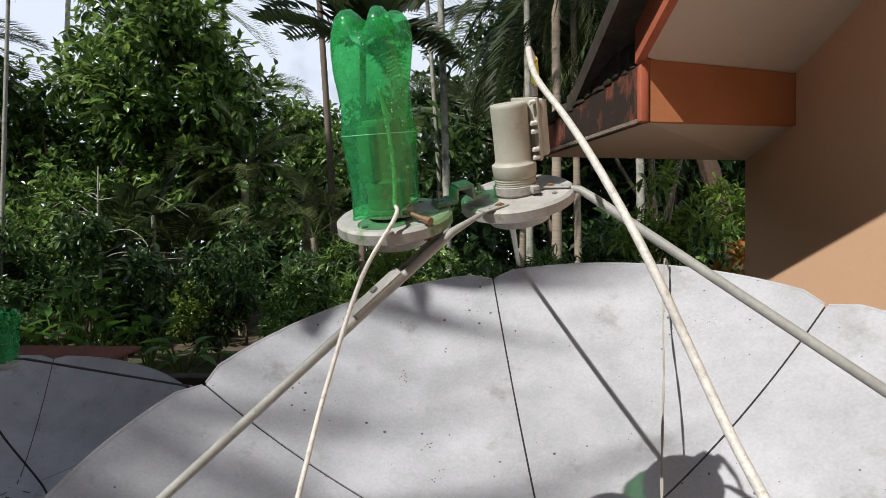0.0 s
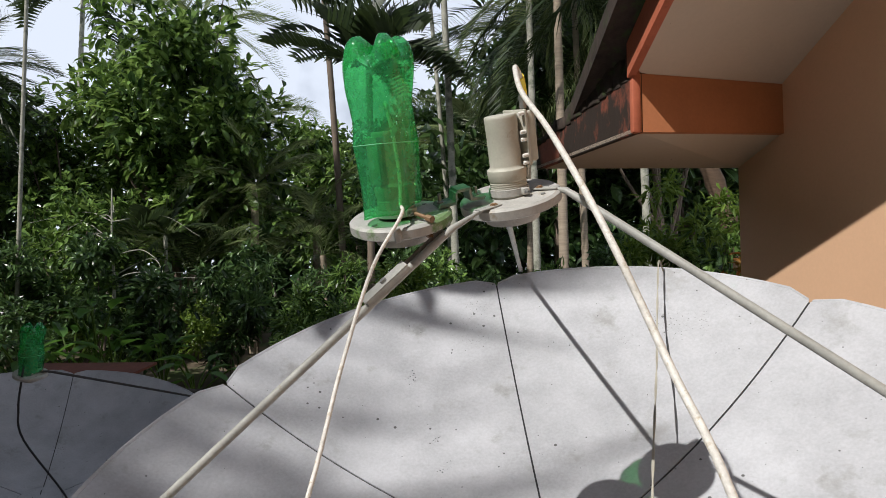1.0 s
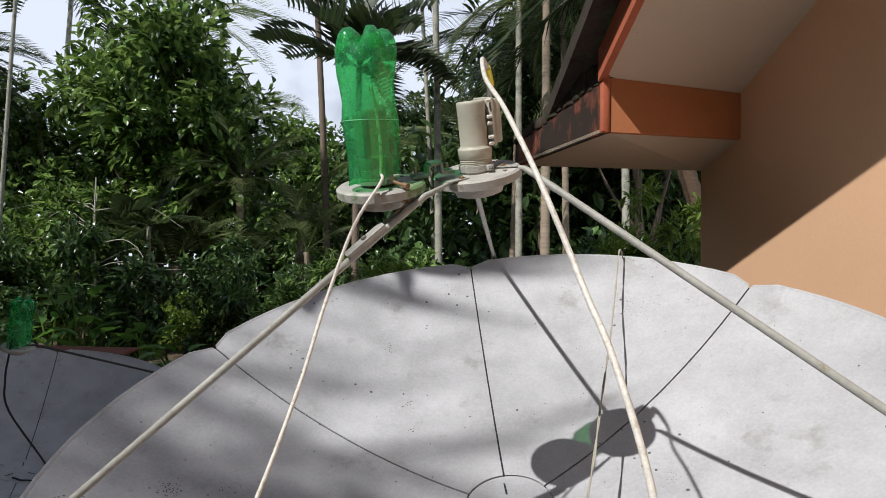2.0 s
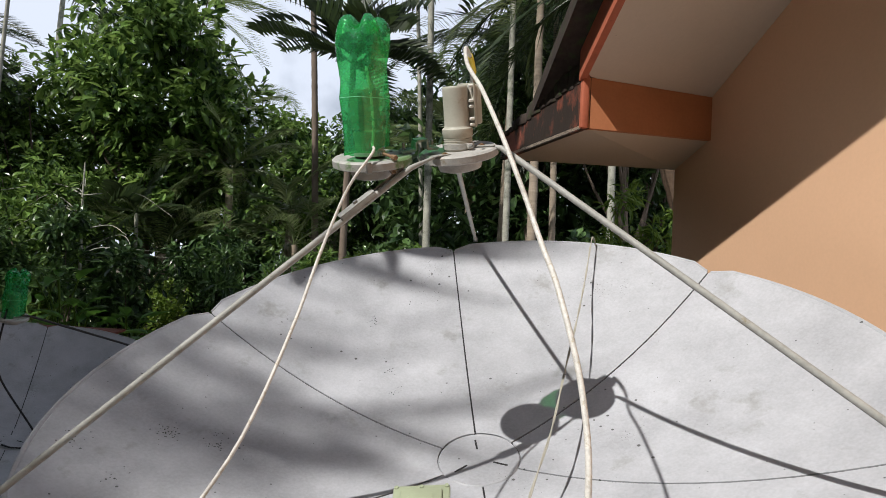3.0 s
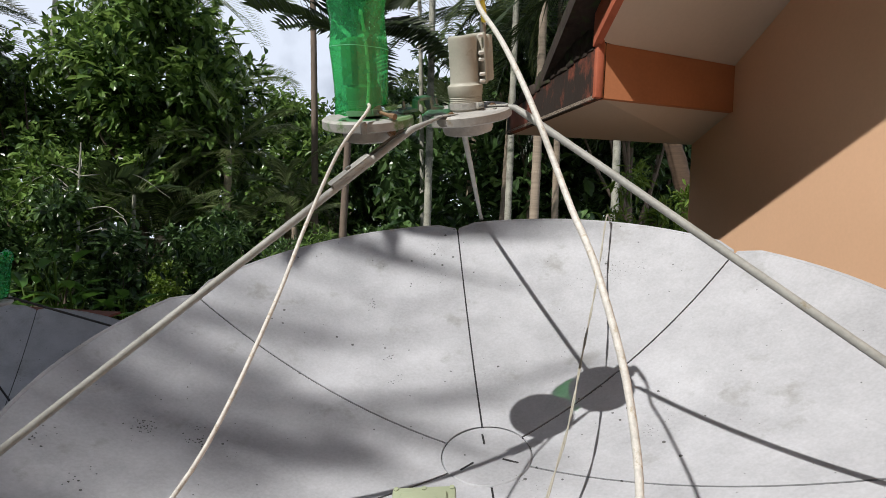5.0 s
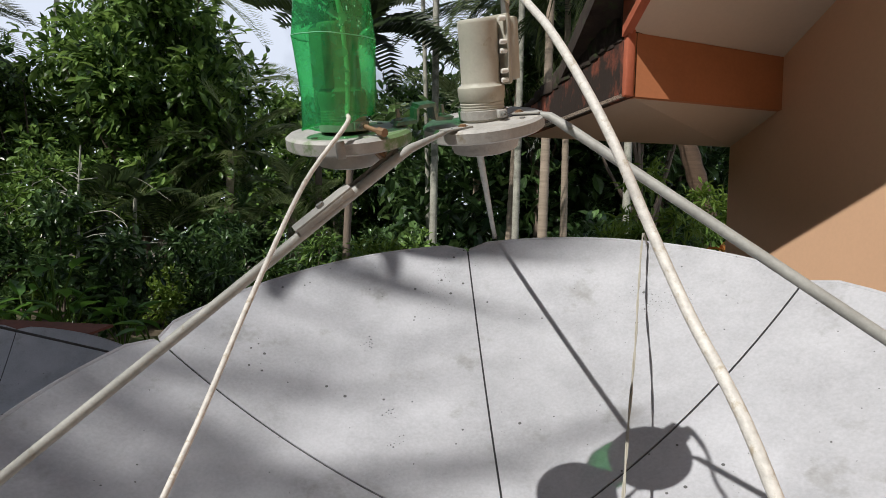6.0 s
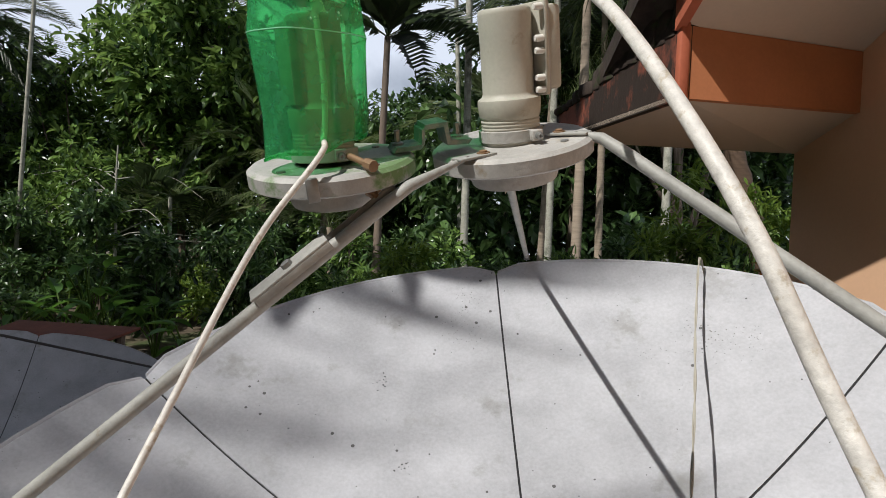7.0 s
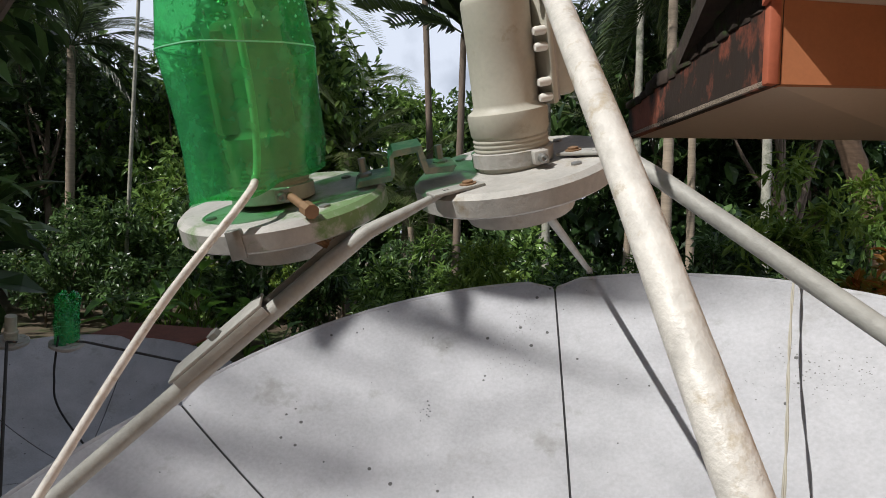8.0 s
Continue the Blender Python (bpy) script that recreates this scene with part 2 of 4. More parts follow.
def solo(name, geo, mat, label, category="", kind="", smooth=True, group=""):
    me = bpy.data.meshes.new(name)
    me.from_pydata([tuple(v) for v in geo[0]], [], geo[1])
    me.materials.append(mat)
    if smooth:
        me.shade_smooth()
        me.set_sharp_from_angle(angle=radians(38))
    ob = new(name, me)
    BASE[ob.name] = Vector((0, 0, 0))
    return tagged(ob, label, category, group, kind)


def join(*geos):
    vs, fs = [], []
    for v, f in geos:
        o = len(vs)
        vs.extend(v)
        fs.extend([tuple(i + o for i in q) for q in f])
    return vs, fs


def smooth_path(points, per=8):
    """Points along a Catmull-Rom curve through the given ones."""
    p = [Vector(q) for q in points]
    p = [2 * p[0] - p[1]] + p + [2 * p[-1] - p[-2]]
    out = []
    for i in range(1, len(p) - 2):
        for j in range(per):
            t = j / per
            a, b, c, d = p[i - 1:i + 3]
            out.append(0.5 * (2 * b + (c - a) * t + (2 * a - 5 * b + 4 * c - d) * t * t + (3 * b - a - 3 * c + d) * t ** 3))
    return out + [p[-2]]


def tube(points, radius, n=10):
    """A closed tube along points; radius: one number or one for each point."""
    p = [Vector(q) for q in points]
    rad = radius if isinstance(radius, (list, tuple)) else [radius] * len(p)
    vs, fs = [], []
    side = None
    for i, q in enumerate(p):
        d = (p[min(i + 1, len(p) - 1)] - p[max(i - 1, 0)]).normalized()
        if side is None:
            side = d.orthogonal().normalized()
        side = (side - d * side.dot(d)).normalized()
        up = d.cross(side)
        for k in range(n):
            w = 2 * math.pi * k / n
            vs.append(q + (side * math.cos(w) + up * math.sin(w)) * rad[i])
    for i in range(len(p) - 1):
        for k in range(n):
            fs.append((i * n + k, i * n + (k + 1) % n, (i + 1) * n + (k + 1) % n, (i + 1) * n + k))
    fs.append(tuple(range(n))[::-1])
    fs.append(tuple(range((len(p) - 1) * n, len(p) * n)))
    return vs, fs


class Frame:
    """A right-handed frame at o, with z along up and x near the given way; k: metres to its unit."""

    def __init__(self, o, up, x, k=1.0):
        self.o, self.z, self.k = Vector(o), Vector(up).normalized(), k
        x = Vector(x)
        self.x = (x - self.z * x.dot(self.z)).normalized()
        self.y = self.z.cross(self.x)

    def at(self, x, y, z):
        return self.o + (self.x * x + self.y * y + self.z * z) * self.k


def lathe(fr, profile, n=40, cx=0.0, cy=0.0, wave=None):
    """A surface turned round the frame's z axis; profile: (radius, height) from bottom to top."""
    vs, fs = [], []
    for r, h in profile:
        for k in range(n):
            w = 2 * math.pi * k / n
            rr, hh = wave(r, h, w) if wave else (r, h)
            vs.append(fr.at(cx + rr * math.cos(w), cy + rr * math.sin(w), hh))
    for i in range(len(profile) - 1):
        for k in range(n):
            fs.append((i * n + k, i * n + (k + 1) % n, (i + 1) * n + (k + 1) % n, (i + 1) * n + k))
    return vs, fs


def block(fr, x0, x1, y0, y1, z0, z1, bevel=0.0):
    """A box in a frame, with bevelled edges."""
    bm = bmesh.new()
    bmesh.ops.create_cube(bm, size=1)
    for v in bm.verts:
        v.co = Vector(((x0, x1)[v.co.x > 0], (y0, y1)[v.co.y > 0], (z0, z1)[v.co.z > 0]))
    if bevel:
        bmesh.ops.bevel(bm, geom=list(bm.edges), offset=bevel, segments=2, affect="EDGES", profile=0.5)
    bm.verts.ensure_lookup_table()
    vs = [fr.at(*v.co) for v in bm.verts]
    fs = [tuple(v.index for v in f.verts) for f in bm.faces]
    bm.free()
    return vs, fs


def slab(quad, thick):
    """A plate: a polygon of points, thickened by a vector."""
    q = [Vector(p) for p in quad]
    n, t = len(q), Vector(thick)
    vs = q + [p + t for p in q]
    fs = [tuple(range(n)), tuple(range(2 * n - 1, n - 1, -1))]
    fs += [(i, (i + 1) % n + 0, (i + 1) % n + n, i + n)[::-1] for i in range(n)]
    return vs, fs


WORLD = Frame((0, 0, 0), (0, 0, 1), (1, 0, 0))

# ---------------------------------------------------------------- ground
gx = np.concatenate([np.linspace(-400, -30, 8), np.linspace(-25, 25, 40), np.linspace(30, 400, 8)])
gv = [(x, y, -0.02 + 0.05 * noise.noise((x * 0.4, y * 0.4, 0)) * (abs(x) < 26 and abs(y) < 26)) for y in gx for x in gx]
gn = len(gx)
solo("ground", (gv, [(j * gn + i, j * gn + i + 1, (j + 1) * gn + i + 1, (j + 1) * gn + i) for j in range(gn - 1) for i in range(gn - 1)]), SOIL,
     "brown garden soil covered with leaf litter and weeds", kind="structure")

# ---------------------------------------------------------------- house
SL = 0.394
ZS, ZP = 2.313, 2.505
CA, CD, CW, CF = Vector((0.598, 1.786, 0)), Vector((1.146, 1.926, 0)), Vector((1.124, 2.211, 0)), Vector((0.359, 2.45, 0))
house = thing("house", (1.2, 2.4, 0), "peach painted house with red trimmed gable eaves and white soffits", "house")
Z = lambda v, z: Vector((v.x, v.y, z))
back = (CD - CW).normalized()
along = lambda s: CW + back * s
s_d = (CD - CW).length
far_s = 7.5
ztop = lambda s: ZP + (s - s_d) * SL
wall_q = [Z(CW, -0.05), Z(along(far_s), -0.05), Z(along(far_s), ztop(far_s)), Z(CD, ZP), Z(CD + back * -0.012, ZS + 0.028), Z(CW, ZS - 0.04)]
part("wall", slab(wall_q, (0.22, 0, 0)), WALL, house, "smooth peach painted wall", smooth=False)
part("wall", slab([Z(CW, -0.05) + Vector((0.22, 0, 0)), Z(CW, -0.05) + Vector((6, 0.3, 0)), Z(CW, 2.3) + Vector((6, 0.3, 0)), Z(CW, 2.3) + Vector((0.22, 0, 0))], (0, -0.2, 0)), WALL, house, smooth=False)
part("soffit", slab([Z(CA, ZS), Z(CF, ZS), Z(CW, ZS - 0.05), Z(CD, ZS + 0.022)], (0, 0, 0.012)), SOFFIT, house, "shaded off-white underside of the eave", smooth=False)
inw = Vector((0.0, 0.03, 0))
part("eave_panel", slab([Z(CA, ZS - 0.003) + Vector((0.012, -0.002, 0)), Z(CD, ZS + 0.018) + Vector((0, -0.006, 0)), Z(CD, ZP) + Vector((0, -0.006, 0)), Z(CA, ZP) + Vector((0.012, -0.002, 0))], inw), PANEL, house, "orange painted end panel of the eave", smooth=False)
part("fascia", slab([Z(CA, ZS - 0.004), Z(CA, ZP + 0.02), Z(CF, ZS + 0.12), Z(CF, ZS - 0.004)], (0.022, 0, 0)), FASCIA, house, "red fascia board blackened by moss", smooth=False)
# corner piece of the gutter
part("corner_trim", block(Frame(Z(CA, 0), (0, 0, 1), CD - CA), -0.016, 0.012, -0.014, 0.010, ZS - 0.006, ZP + 0.01, 0.005), BARGE, house, "red painted gutter corner")
# sloping rake soffit, barge board and roof
UP = Vector((back.x, back.y, SL))
outer = lambda s, z=0.0: Z(CA, ZP + z) + UP * s
inner = lambda s, z=0.0: Z(CD, ZP + z) + UP * s
part("rake_soffit", slab([outer(0), inner(0), inner(6.2), outer(6.2)], (0, 0, 0.02)), SOFFIT, house, "off-white sloping underside of the roof overhang", smooth=False)
part("barge_board", slab([outer(0, -0.015), outer(6.2, -0.015), outer(6.2, 0.13), outer(0, 0.13)], (-0.025, 0, 0)), BARGE, house, "red painted sloping barge board", smooth=False)
part("roof", slab([outer(-0.70, 0.10) + Vector((-0.11, 0, 0)), outer(6.3, 0.10) + Vector((-0.12, 0, 0)), inner(6.3, 0.13) + Vector((6, 0, 0)), inner(-0.6, 0.10) + Vector((6, 0, 0))], (0, 0, 0.07)), MOSS, house, "dark mossy roof", smooth=False)
rng = np.random.default_rng(3)
for i in range(17):
    k = (i + 0.5) / 17
    o = CA.lerp(CF, k)
    top = (ZP + 0.10 - 0.16 * k) if k < 0.38 else ZP + 0.04 + (ZS + 0.13 - ZP - 0.04) * (k - 0.38) / 0.62
    top += 0.026 * rng.random()
    low = ZP + (ZS + 0.10 - ZP) * k - 0.012 * rng.random()
    lean = Vector((rng.normal(0, 0.10), rng.normal(0, 0.10), 1))
    part("tile", block(Frame(Z(o, low), lean, (CF - CA) + Vector((rng.normal(0, 0.06), 0, 0))), -0.030, 0.030, -0.075 - 0.02 * rng.random(), 0.006 + 0.006 * rng.random(), 0.0, max(0.03, top - 0.018 - low), 0.013), MOSS, house)

# ---------------------------------------------------------------- satellite dishes
RIM, CURVE = 0.869, 0.3605


class Dish:
    def __init__(self, o, axis, u):
        self.f = Frame(o, axis, u)

    def at(self, r, deg, off=0.0):
        w = radians(deg)
        return self.f.at(r * math.cos(w), r * math.sin(w), CURVE * r * r + off)


def edge_radius(s):
    """The panel's outer radius; s from -1 to 1 across the panel, with rounded corners."""
    c = max(0.0, abs(s) - 0.93) / 0.07
    return RIM + 0.012 * (1 - s * s) - 0.016 * c * c


def dish_panel(d, mid):
    """One petal: a curved sheet with thickness and a rim turned back."""
    nr, na = 14, 16
    vs, fs = [], []
    for lay in (0, 1):
        for i in range(nr + 1):
            for j in range(na + 1):
                s = -1 + 2 * j / na
                r = 0.0995 + (edge_radius(s) - 0.0995) * i / nr
                gap = 0.0022 / r
                deg = mid + s * (30 - math.degrees(gap))
                vs.append(d.at(r, deg, -0.004 * lay))
    m = (nr + 1) * (na + 1)
    for i in range(nr):
        for j in range(na):
            q = i * (na + 1) + j
            fs.append((q, q + na + 1, q + na + 2, q + 1)[::-1])
            fs.append((q + m, q + na + 1 + m, q + na + 2 + m, q + 1 + m))
    for i in range(nr):
        for j in (0, na):
            q = i * (na + 1) + j
            fs.append((q, q + na + 1, q + na + 1 + m, q + m))
    # rim: rolled outwards and turned down
    o = len(vs)
    prof = [(0.0, 0.0), (0.002, -0.0015), (0.004, 0.0005), (0.007, 0.0008), (0.010, -0.002), (0.0105, -0.008), (0.010, -0.024), (0.007, -0.024)]
    for dr, dz in prof:
        for j in range(na + 1):
            s = -1 + 2 * j / na
            r = edge_radius(s)
            vs.append(d.at(r, mid + s * (30 - math.degrees(0.0022 / r)), 0) + (d.at(r + dr, mid, 0) - d.at(r, mid, 0)) * 1.0 + d.f.z * dz)
    for i in range(len(prof) - 1):
        for j in range(na):
            q = o + i * (na + 1) + j
            fs.append((q, q + 1, q + na + 2, q + na + 1))
    return vs, fs


def build_dish(d, strut_deg, hub_top, label, first=90, paint=None):
    paint = paint or STRUT
    base = Vector((d.f.o.x + d.f.z.x * -0.2, d.f.o.y + d.f.z.y * -0.2, 0))
    ob = thing("satellite_dish", base, label, "satellite dish", "satellite dishes in the garden")
    for i in range(6):
        part("panel", dish_panel(d, first + 30 + 60 * i), DISH, ob)
    for i in range(6):
        deg = first + 60 * i
        pts = [d.at(0.10 + (RIM - 0.115) * k / 12, deg, -0.006) for k in range(13)]
        part("joint_strip", tube(pts, 0.004, 6), DARK, ob, "dark joint between two panels")
    hub = part("hub_plate", lathe(d.f, [(0.0, 0.001), (0.04, 0.0015), (0.095, 0.0036), (0.0975, 0.0015), (0.0975, -0.004)], 48), DISH, ob, "round grey hub plate")
    part("hub_ring", lathe(d.f, [(0.0975, -0.001), (0.0990, -0.001), (0.0995, -0.006)], 48), SEAM, ob)
    for w in (92, 332, 215):
        fr = Frame(d.at(0.055, w, 0.001), d.f.z, d.at(0.09, w) - d.at(0.02, w))
        part("slot", block(fr, -0.018, 0.018, -0.0022, 0.0022, 0, 0.0012), DARK, hub)
    # struts, flattened and bolted at both ends
    for deg, top, *kink in strut_deg:
        foot = d.at(RIM + 0.016, deg, 0.010)
        tip = Vector(top)
        to_hub = (tip - Vector(kink[0])) if kink else (hub_top - tip)
        to_hub = (to_hub - d.f.z * to_hub.dot(d.f.z)).normalized()
        bend = Vector(kink[0]) if kink else tip - to_hub * 0.012
        low = bend + (foot - bend).normalized() * 0.03
        st = part("strut", tube([foot, foot + (low - foot) * 0.02, low, bend + d.f.z * -0.001, tip + d.f.z * 0.001], [0.0052, 0.0062, 0.0062, 0.0054, 0.0022], 14), paint, ob, "weathered grey tubular strut")
        fr = Frame(tip, d.f.z, to_hub)
        part("tab", block(fr, -0.014, 0.026, -0.0085, 0.0085, -0.0005, 0.0020, 0.0009), paint, st)
        part("bolt", lathe(Frame(fr.at(0.016, 0, 0.0020), fr.z, fr.x), [(0.0062, 0), (0.0062, 0.0009), (0.0040, 0.0010), (0.0040, 0.0024), (0.0022, 0.0030), (0.0, 0.0030)], 12), RUST, st)
        part("hole", lathe(Frame(fr.at(-0.002, 0, 0.0019), fr.z, fr.x), [(0.0026, 0), (0.0026, 0.0003), (0.0, 0.0003)], 10), DARK, st)
        fr = Frame(foot, (low - foot), d.f.z)
        part("clamp", block(fr, -0.0075, 0.0075, -0.0075, 0.0075, -0.012, 0.006, 0.002), STEEL, st)
    # support behind the dish
    nb = d.f.at(0, 0, -0.005)
    el = d.f.at(0, 0, -0.2)
    part("mount_arm", tube([nb, el], 0.05, 16), STEEL, ob)
    part("mount_pole", tube([Vector((el.x, el.y, -0.05)), el], 0.045, 16), STEEL, ob, "steel pole set in the ground")
    return ob


D1 = Dish((0.2049, 1.0400, 1.2872), (-0.1361, -0.3321, 0.9334), (0.9899, -0.0087, 0.1413))
AX = D1.f.z
C1, C2 = Vector((-0.0616, 0.7420, 1.9406)), Vector((0.1045, 0.7937, 1.9771))
F1, F2 = Frame(C1, (-0.094, -0.374, 0.923), C2 - C1, 1.096), Frame(C2, (-0.172, -0.392, 0.904), C2 - C1, 1.14)
G2 = Frame(C2 - F2.z * 0.009, (-0.135, -0.320, 0.938), C2 - C1, 1.10)  # the housing leans a little less than its ring
RR = 0.070
KINK = Vector((0.016, 0.711, 1.917))
DISH_A = build_dish(D1, [(205.4, F2.at(-0.052, -0.039, 0.001), KINK), (-42.7, F2.at(0.046, -0.030, 0.001), F2.at(0.061, -0.047, -0.002)), (84.5, F2.at(0.010, 0.050, -0.018))], C2,
           "large grey six-panel satellite dish with three struts, standing beside the house")
D2 = Dish((-2.095, 2.7415, 0.735), (0.208, -0.228, 0.951), (0.8858, 0.4562, -0.0846))
C3 = Vector((-2.007, 2.551, 1.397))
C4 = C3 + Vector((-0.235, -0.06, 0.0))
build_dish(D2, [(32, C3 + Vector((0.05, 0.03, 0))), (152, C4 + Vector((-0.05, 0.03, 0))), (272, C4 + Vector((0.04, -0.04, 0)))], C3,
           "second grey satellite dish lying in the shade of trees", paint=STRUT_SHADED)


# ---------------------------------------------------------------- feeds
def build_feed(f, label, cover=True, shell=None, disc=None, body_frame=None):
    ob = thing("lnb_feed", f.at(0, 0, -0.02), label, "satellite receiver", "feeds over the dishes")
    ring = part("scalar_ring", lathe(f, [(0.0, -0.001), (0.028, -0.001), (RR - 0.004, 0.0), (RR, -0.003), (RR, -0.014), (RR - 0.003, -0.016), (0.046, -0.0155), (0.030, -0.015)], 56), disc or RING, ob, "dusty round cast ring")
    for k in range(4):
        w = radians(35 + 90 * k)
        part("rivet", lathe(Frame(f.at(0.052 * math.cos(w), 0.052 * math.sin(w), -0.0005), f.z, f.x), [(0.004, 0), (0.0038, 0.0016), (0.0, 0.0022)], 8), STEEL, ring)
    part("throat", lathe(f, [(0.0, -0.038), (0.030, -0.038), (0.0375, -0.0355), (0.0395, -0.030), (0.0405, -0.015)], 40), RING, ob)
    f = body_frame or f
    thr, lift_z = [], 0.003 if cover else 0.0
    for k in range(4):
        z = 0.0125 + lift_z + 0.0030 * k
        thr += [(0.0258, z), (0.0265, z + 0.0010), (0.0265, z + 0.0016), (0.0258, z + 0.0026)]
    prof = [(0.0265, 0.0)] + thr + [(0.0264, 0.0285), (0.0272, 0.030), (0.0281, 0.042), (0.0276, 0.0445), (0.0240, 0.047), (0.0229, 0.050), (0.0225, 0.090), (0.0228, 0.114), (0.0225, 0.1172), (0.0212, 0.1186), (0.0, 0.1190)]
    body = part("housing", lathe(f, prof, 44), shell or LNB, ob, "beige plastic housing" if shell is None else "darker beige plastic housing")
    lift = 0.0075 if cover else 0.0
    col = part("collar", lathe(f, [(0.0262, 0.0005 + lift), (0.0288, 0.001 + lift), (0.0288, 0.0105 + lift), (0.0262, 0.011 + lift)], 40), RING, ob)
    fr = Frame(f.at(0.010, -0.030, 0.006 + lift), f.z, f.x, f.k)
    part("lug", block(fr, -0.004, 0.006, -0.005, 0.004, -0.0045, 0.0045, 0.001), RING, col)
    part("clamp_screw", lathe(Frame(fr.at(0.001, -0.005, 0), -f.y, f.x), [(0.0035, 0), (0.0035, 0.005), (0.002, 0.006), (0.0, 0.0045)], 10), STEEL, col)
    if cover:
        b = Frame(f.o, f.z, f.x + f.y * 0.22, f.k)
        box = part("cover", join(block(b, 0.0215, 0.0260, -0.027, 0.024, 0.045, 0.122, 0.0016), block(b, 0.0275, 0.0420, -0.024, 0.021, 0.049, 0.119, 0.004)), LNB, ob, "flanged beige circuit cover")
        part("gasket", block(b, 0.0258, 0.0277, -0.0255, 0.0225, 0.047, 0.1205), RING, box)
        part("label", block(b, 0.0418, 0.0424, -0.018, 0.014, 0.060, 0.114), LABEL, box, "faded sticker")
        for k in range(6):
            part("print_line", block(b, 0.0423, 0.0427, -0.015, 0.010 - 0.008 * (k % 3), 0.065 + 0.008 * k, 0.0685 + 0.008 * k), INK, box)
        for zz in (0.050, 0.060, 0.082, 0.092, 0.117):
            part("screw", lathe(Frame(b.at(0.0218, -0.0235, zz), -b.x, b.z), [(0.0032, 0), (0.0032, 0.0075), (0.0024, 0.0095), (0.0, 0.0095)], 10), SCREW, box)
    if shell:
        b = Frame(f.o, f.z, -f.x - f.y * 0.35, f.k)
        part("cover", block(b, 0.012, 0.0285, -0.015, 0.015, 0.048, 0.1130, 0.002), shell, ob)
    return ob


FB = Frame((-0.069, 0.7221, 1.9442), (-0.0853, -0.206, 0.9748), C2 - C1)
build_feed(F2, "beige satellite feed with flanged cover on a dusty round ring", body_frame=G2)
build_feed(F1, "satellite feed on a round ring, covered by a green bottle", False, DARK_LNB, ALGAE_GREENLIT, Frame(C1 + Vector((-0.004, -0.008, 0)) - F1.z * 0.003, (-0.09, -0.27, 0.96), C2 - C1, 1.04))
E3 = Frame(C3, D2.f.z, D2.f.x)
E4 = Frame(C4, D2.f.z, D2.f.x)
build_feed(E3, "satellite feed of the second dish, under a green bottle", cover=False)
build_feed(E4, "bare beige satellite feed of the second dish", cover=False)


def build_bottle(f, label):
    """An upturned drinks bottle, cut open at the neck: its five-lobed foot is on top."""
    prof = [(0.0415, 0.0010), (0.0420, 0.03), (0.0428, 0.06), (0.0438, 0.09), (0.0446, 0.0957), (0.0436, 0.103), (0.0436, 0.13), (0.0445, 0.150), (0.0470, 0.168), (0.0500, 0.185), (0.0514, 0.200), (0.0510, 0.212), (0.0490, 0.224), (0.045, 0.233), (0.038, 0.240), (0.030, 0.242), (0.020, 0.238), (0.010, 0.232), (0.0, 0.230)]

    def wave(r, h, w):
        k = max(0.0, (h - 0.165) / 0.075)
        lobe = math.cos(2.5 * w + 0.4) ** 2
        dent = 0.0014 * math.sin(3 * w + 30 * h) + 0.0009 * math.sin(7 * w - 45 * h) + 0.0008 * math.sin(9 * w + 8 * h)
        low = max(0.0, min(1.0, (0.17 - h) / 0.07))
        squash = 1 + low * 0.21 * math.cos(2 * (w - 0.66))
        ragged = (0.009 * math.cos(w) + 0.0022 * math.sin(2 * w + 1.0) + 0.0016 * math.sin(5 * w)) * (h < 0.013)
        return r * squash * (1 - 0.13 * k * (1 - lobe) ** 2) + dent * (h > 0.013), h - 0.026 * k * (1 - lobe) ** 2 * (r > 0.005) + ragged
    ob = thing("plastic_bottle", f.at(0, 0, 0.0), label, "bottle", "green bottles over the feeds")
    g = lathe(f, prof, 60, wave=wave)
    w = part("shell", g, BOTTLE, ob)
    part("cut_edge", lathe(f, [(0.0411, 0.0003), (0.0421, 0.0003), (0.0424, 0.0028), (0.0412, 0.0028)], 60, wave=wave), BOTTLE, ob)
    part("crease", lathe(f, [(0.0442, 0.0950), (0.0448, 0.0954), (0.0448, 0.0960), (0.0442, 0.0964)], 60, wave=wave), DROPLET, ob, "pale crease round the bottle")
    vs, fs, rnd = [], [], random.Random(5)
    for i in range(150):
        h, w, s = 0.095 + 0.12 * rnd.random() ** 1.2, rnd.uniform(0, 6.283), rnd.uniform(0.0004, 0.0011)
        r = 0.0432 + max(0.0, min(1.0, (h - 0.145) / 0.055)) * 0.0062
        c = f.at(r * math.cos(w), r * math.sin(w), h)
        o = len(vs)
        vs += [c + f.x * s, c - f.x * s, c + f.y * s, c - f.y * s, c + f.z * s * 1.4, c - f.z * s * 1.4]
        fs += [(o + a, o + q, o + e) for a, q, e in ((0, 2, 4), (2, 1, 4), (1, 3, 4), (3, 0, 4), (2, 0, 5), (1, 2, 5), (3, 1, 5), (0, 3, 5))]
    part("droplets", (vs, fs), DROPLET, ob, "clear water droplets", kind="stuff")
    return ob


build_bottle(FB, "upturned green plastic bottle with droplets covering the feed")
build_bottle(E3, "upturned dark green plastic bottle over the second dish")

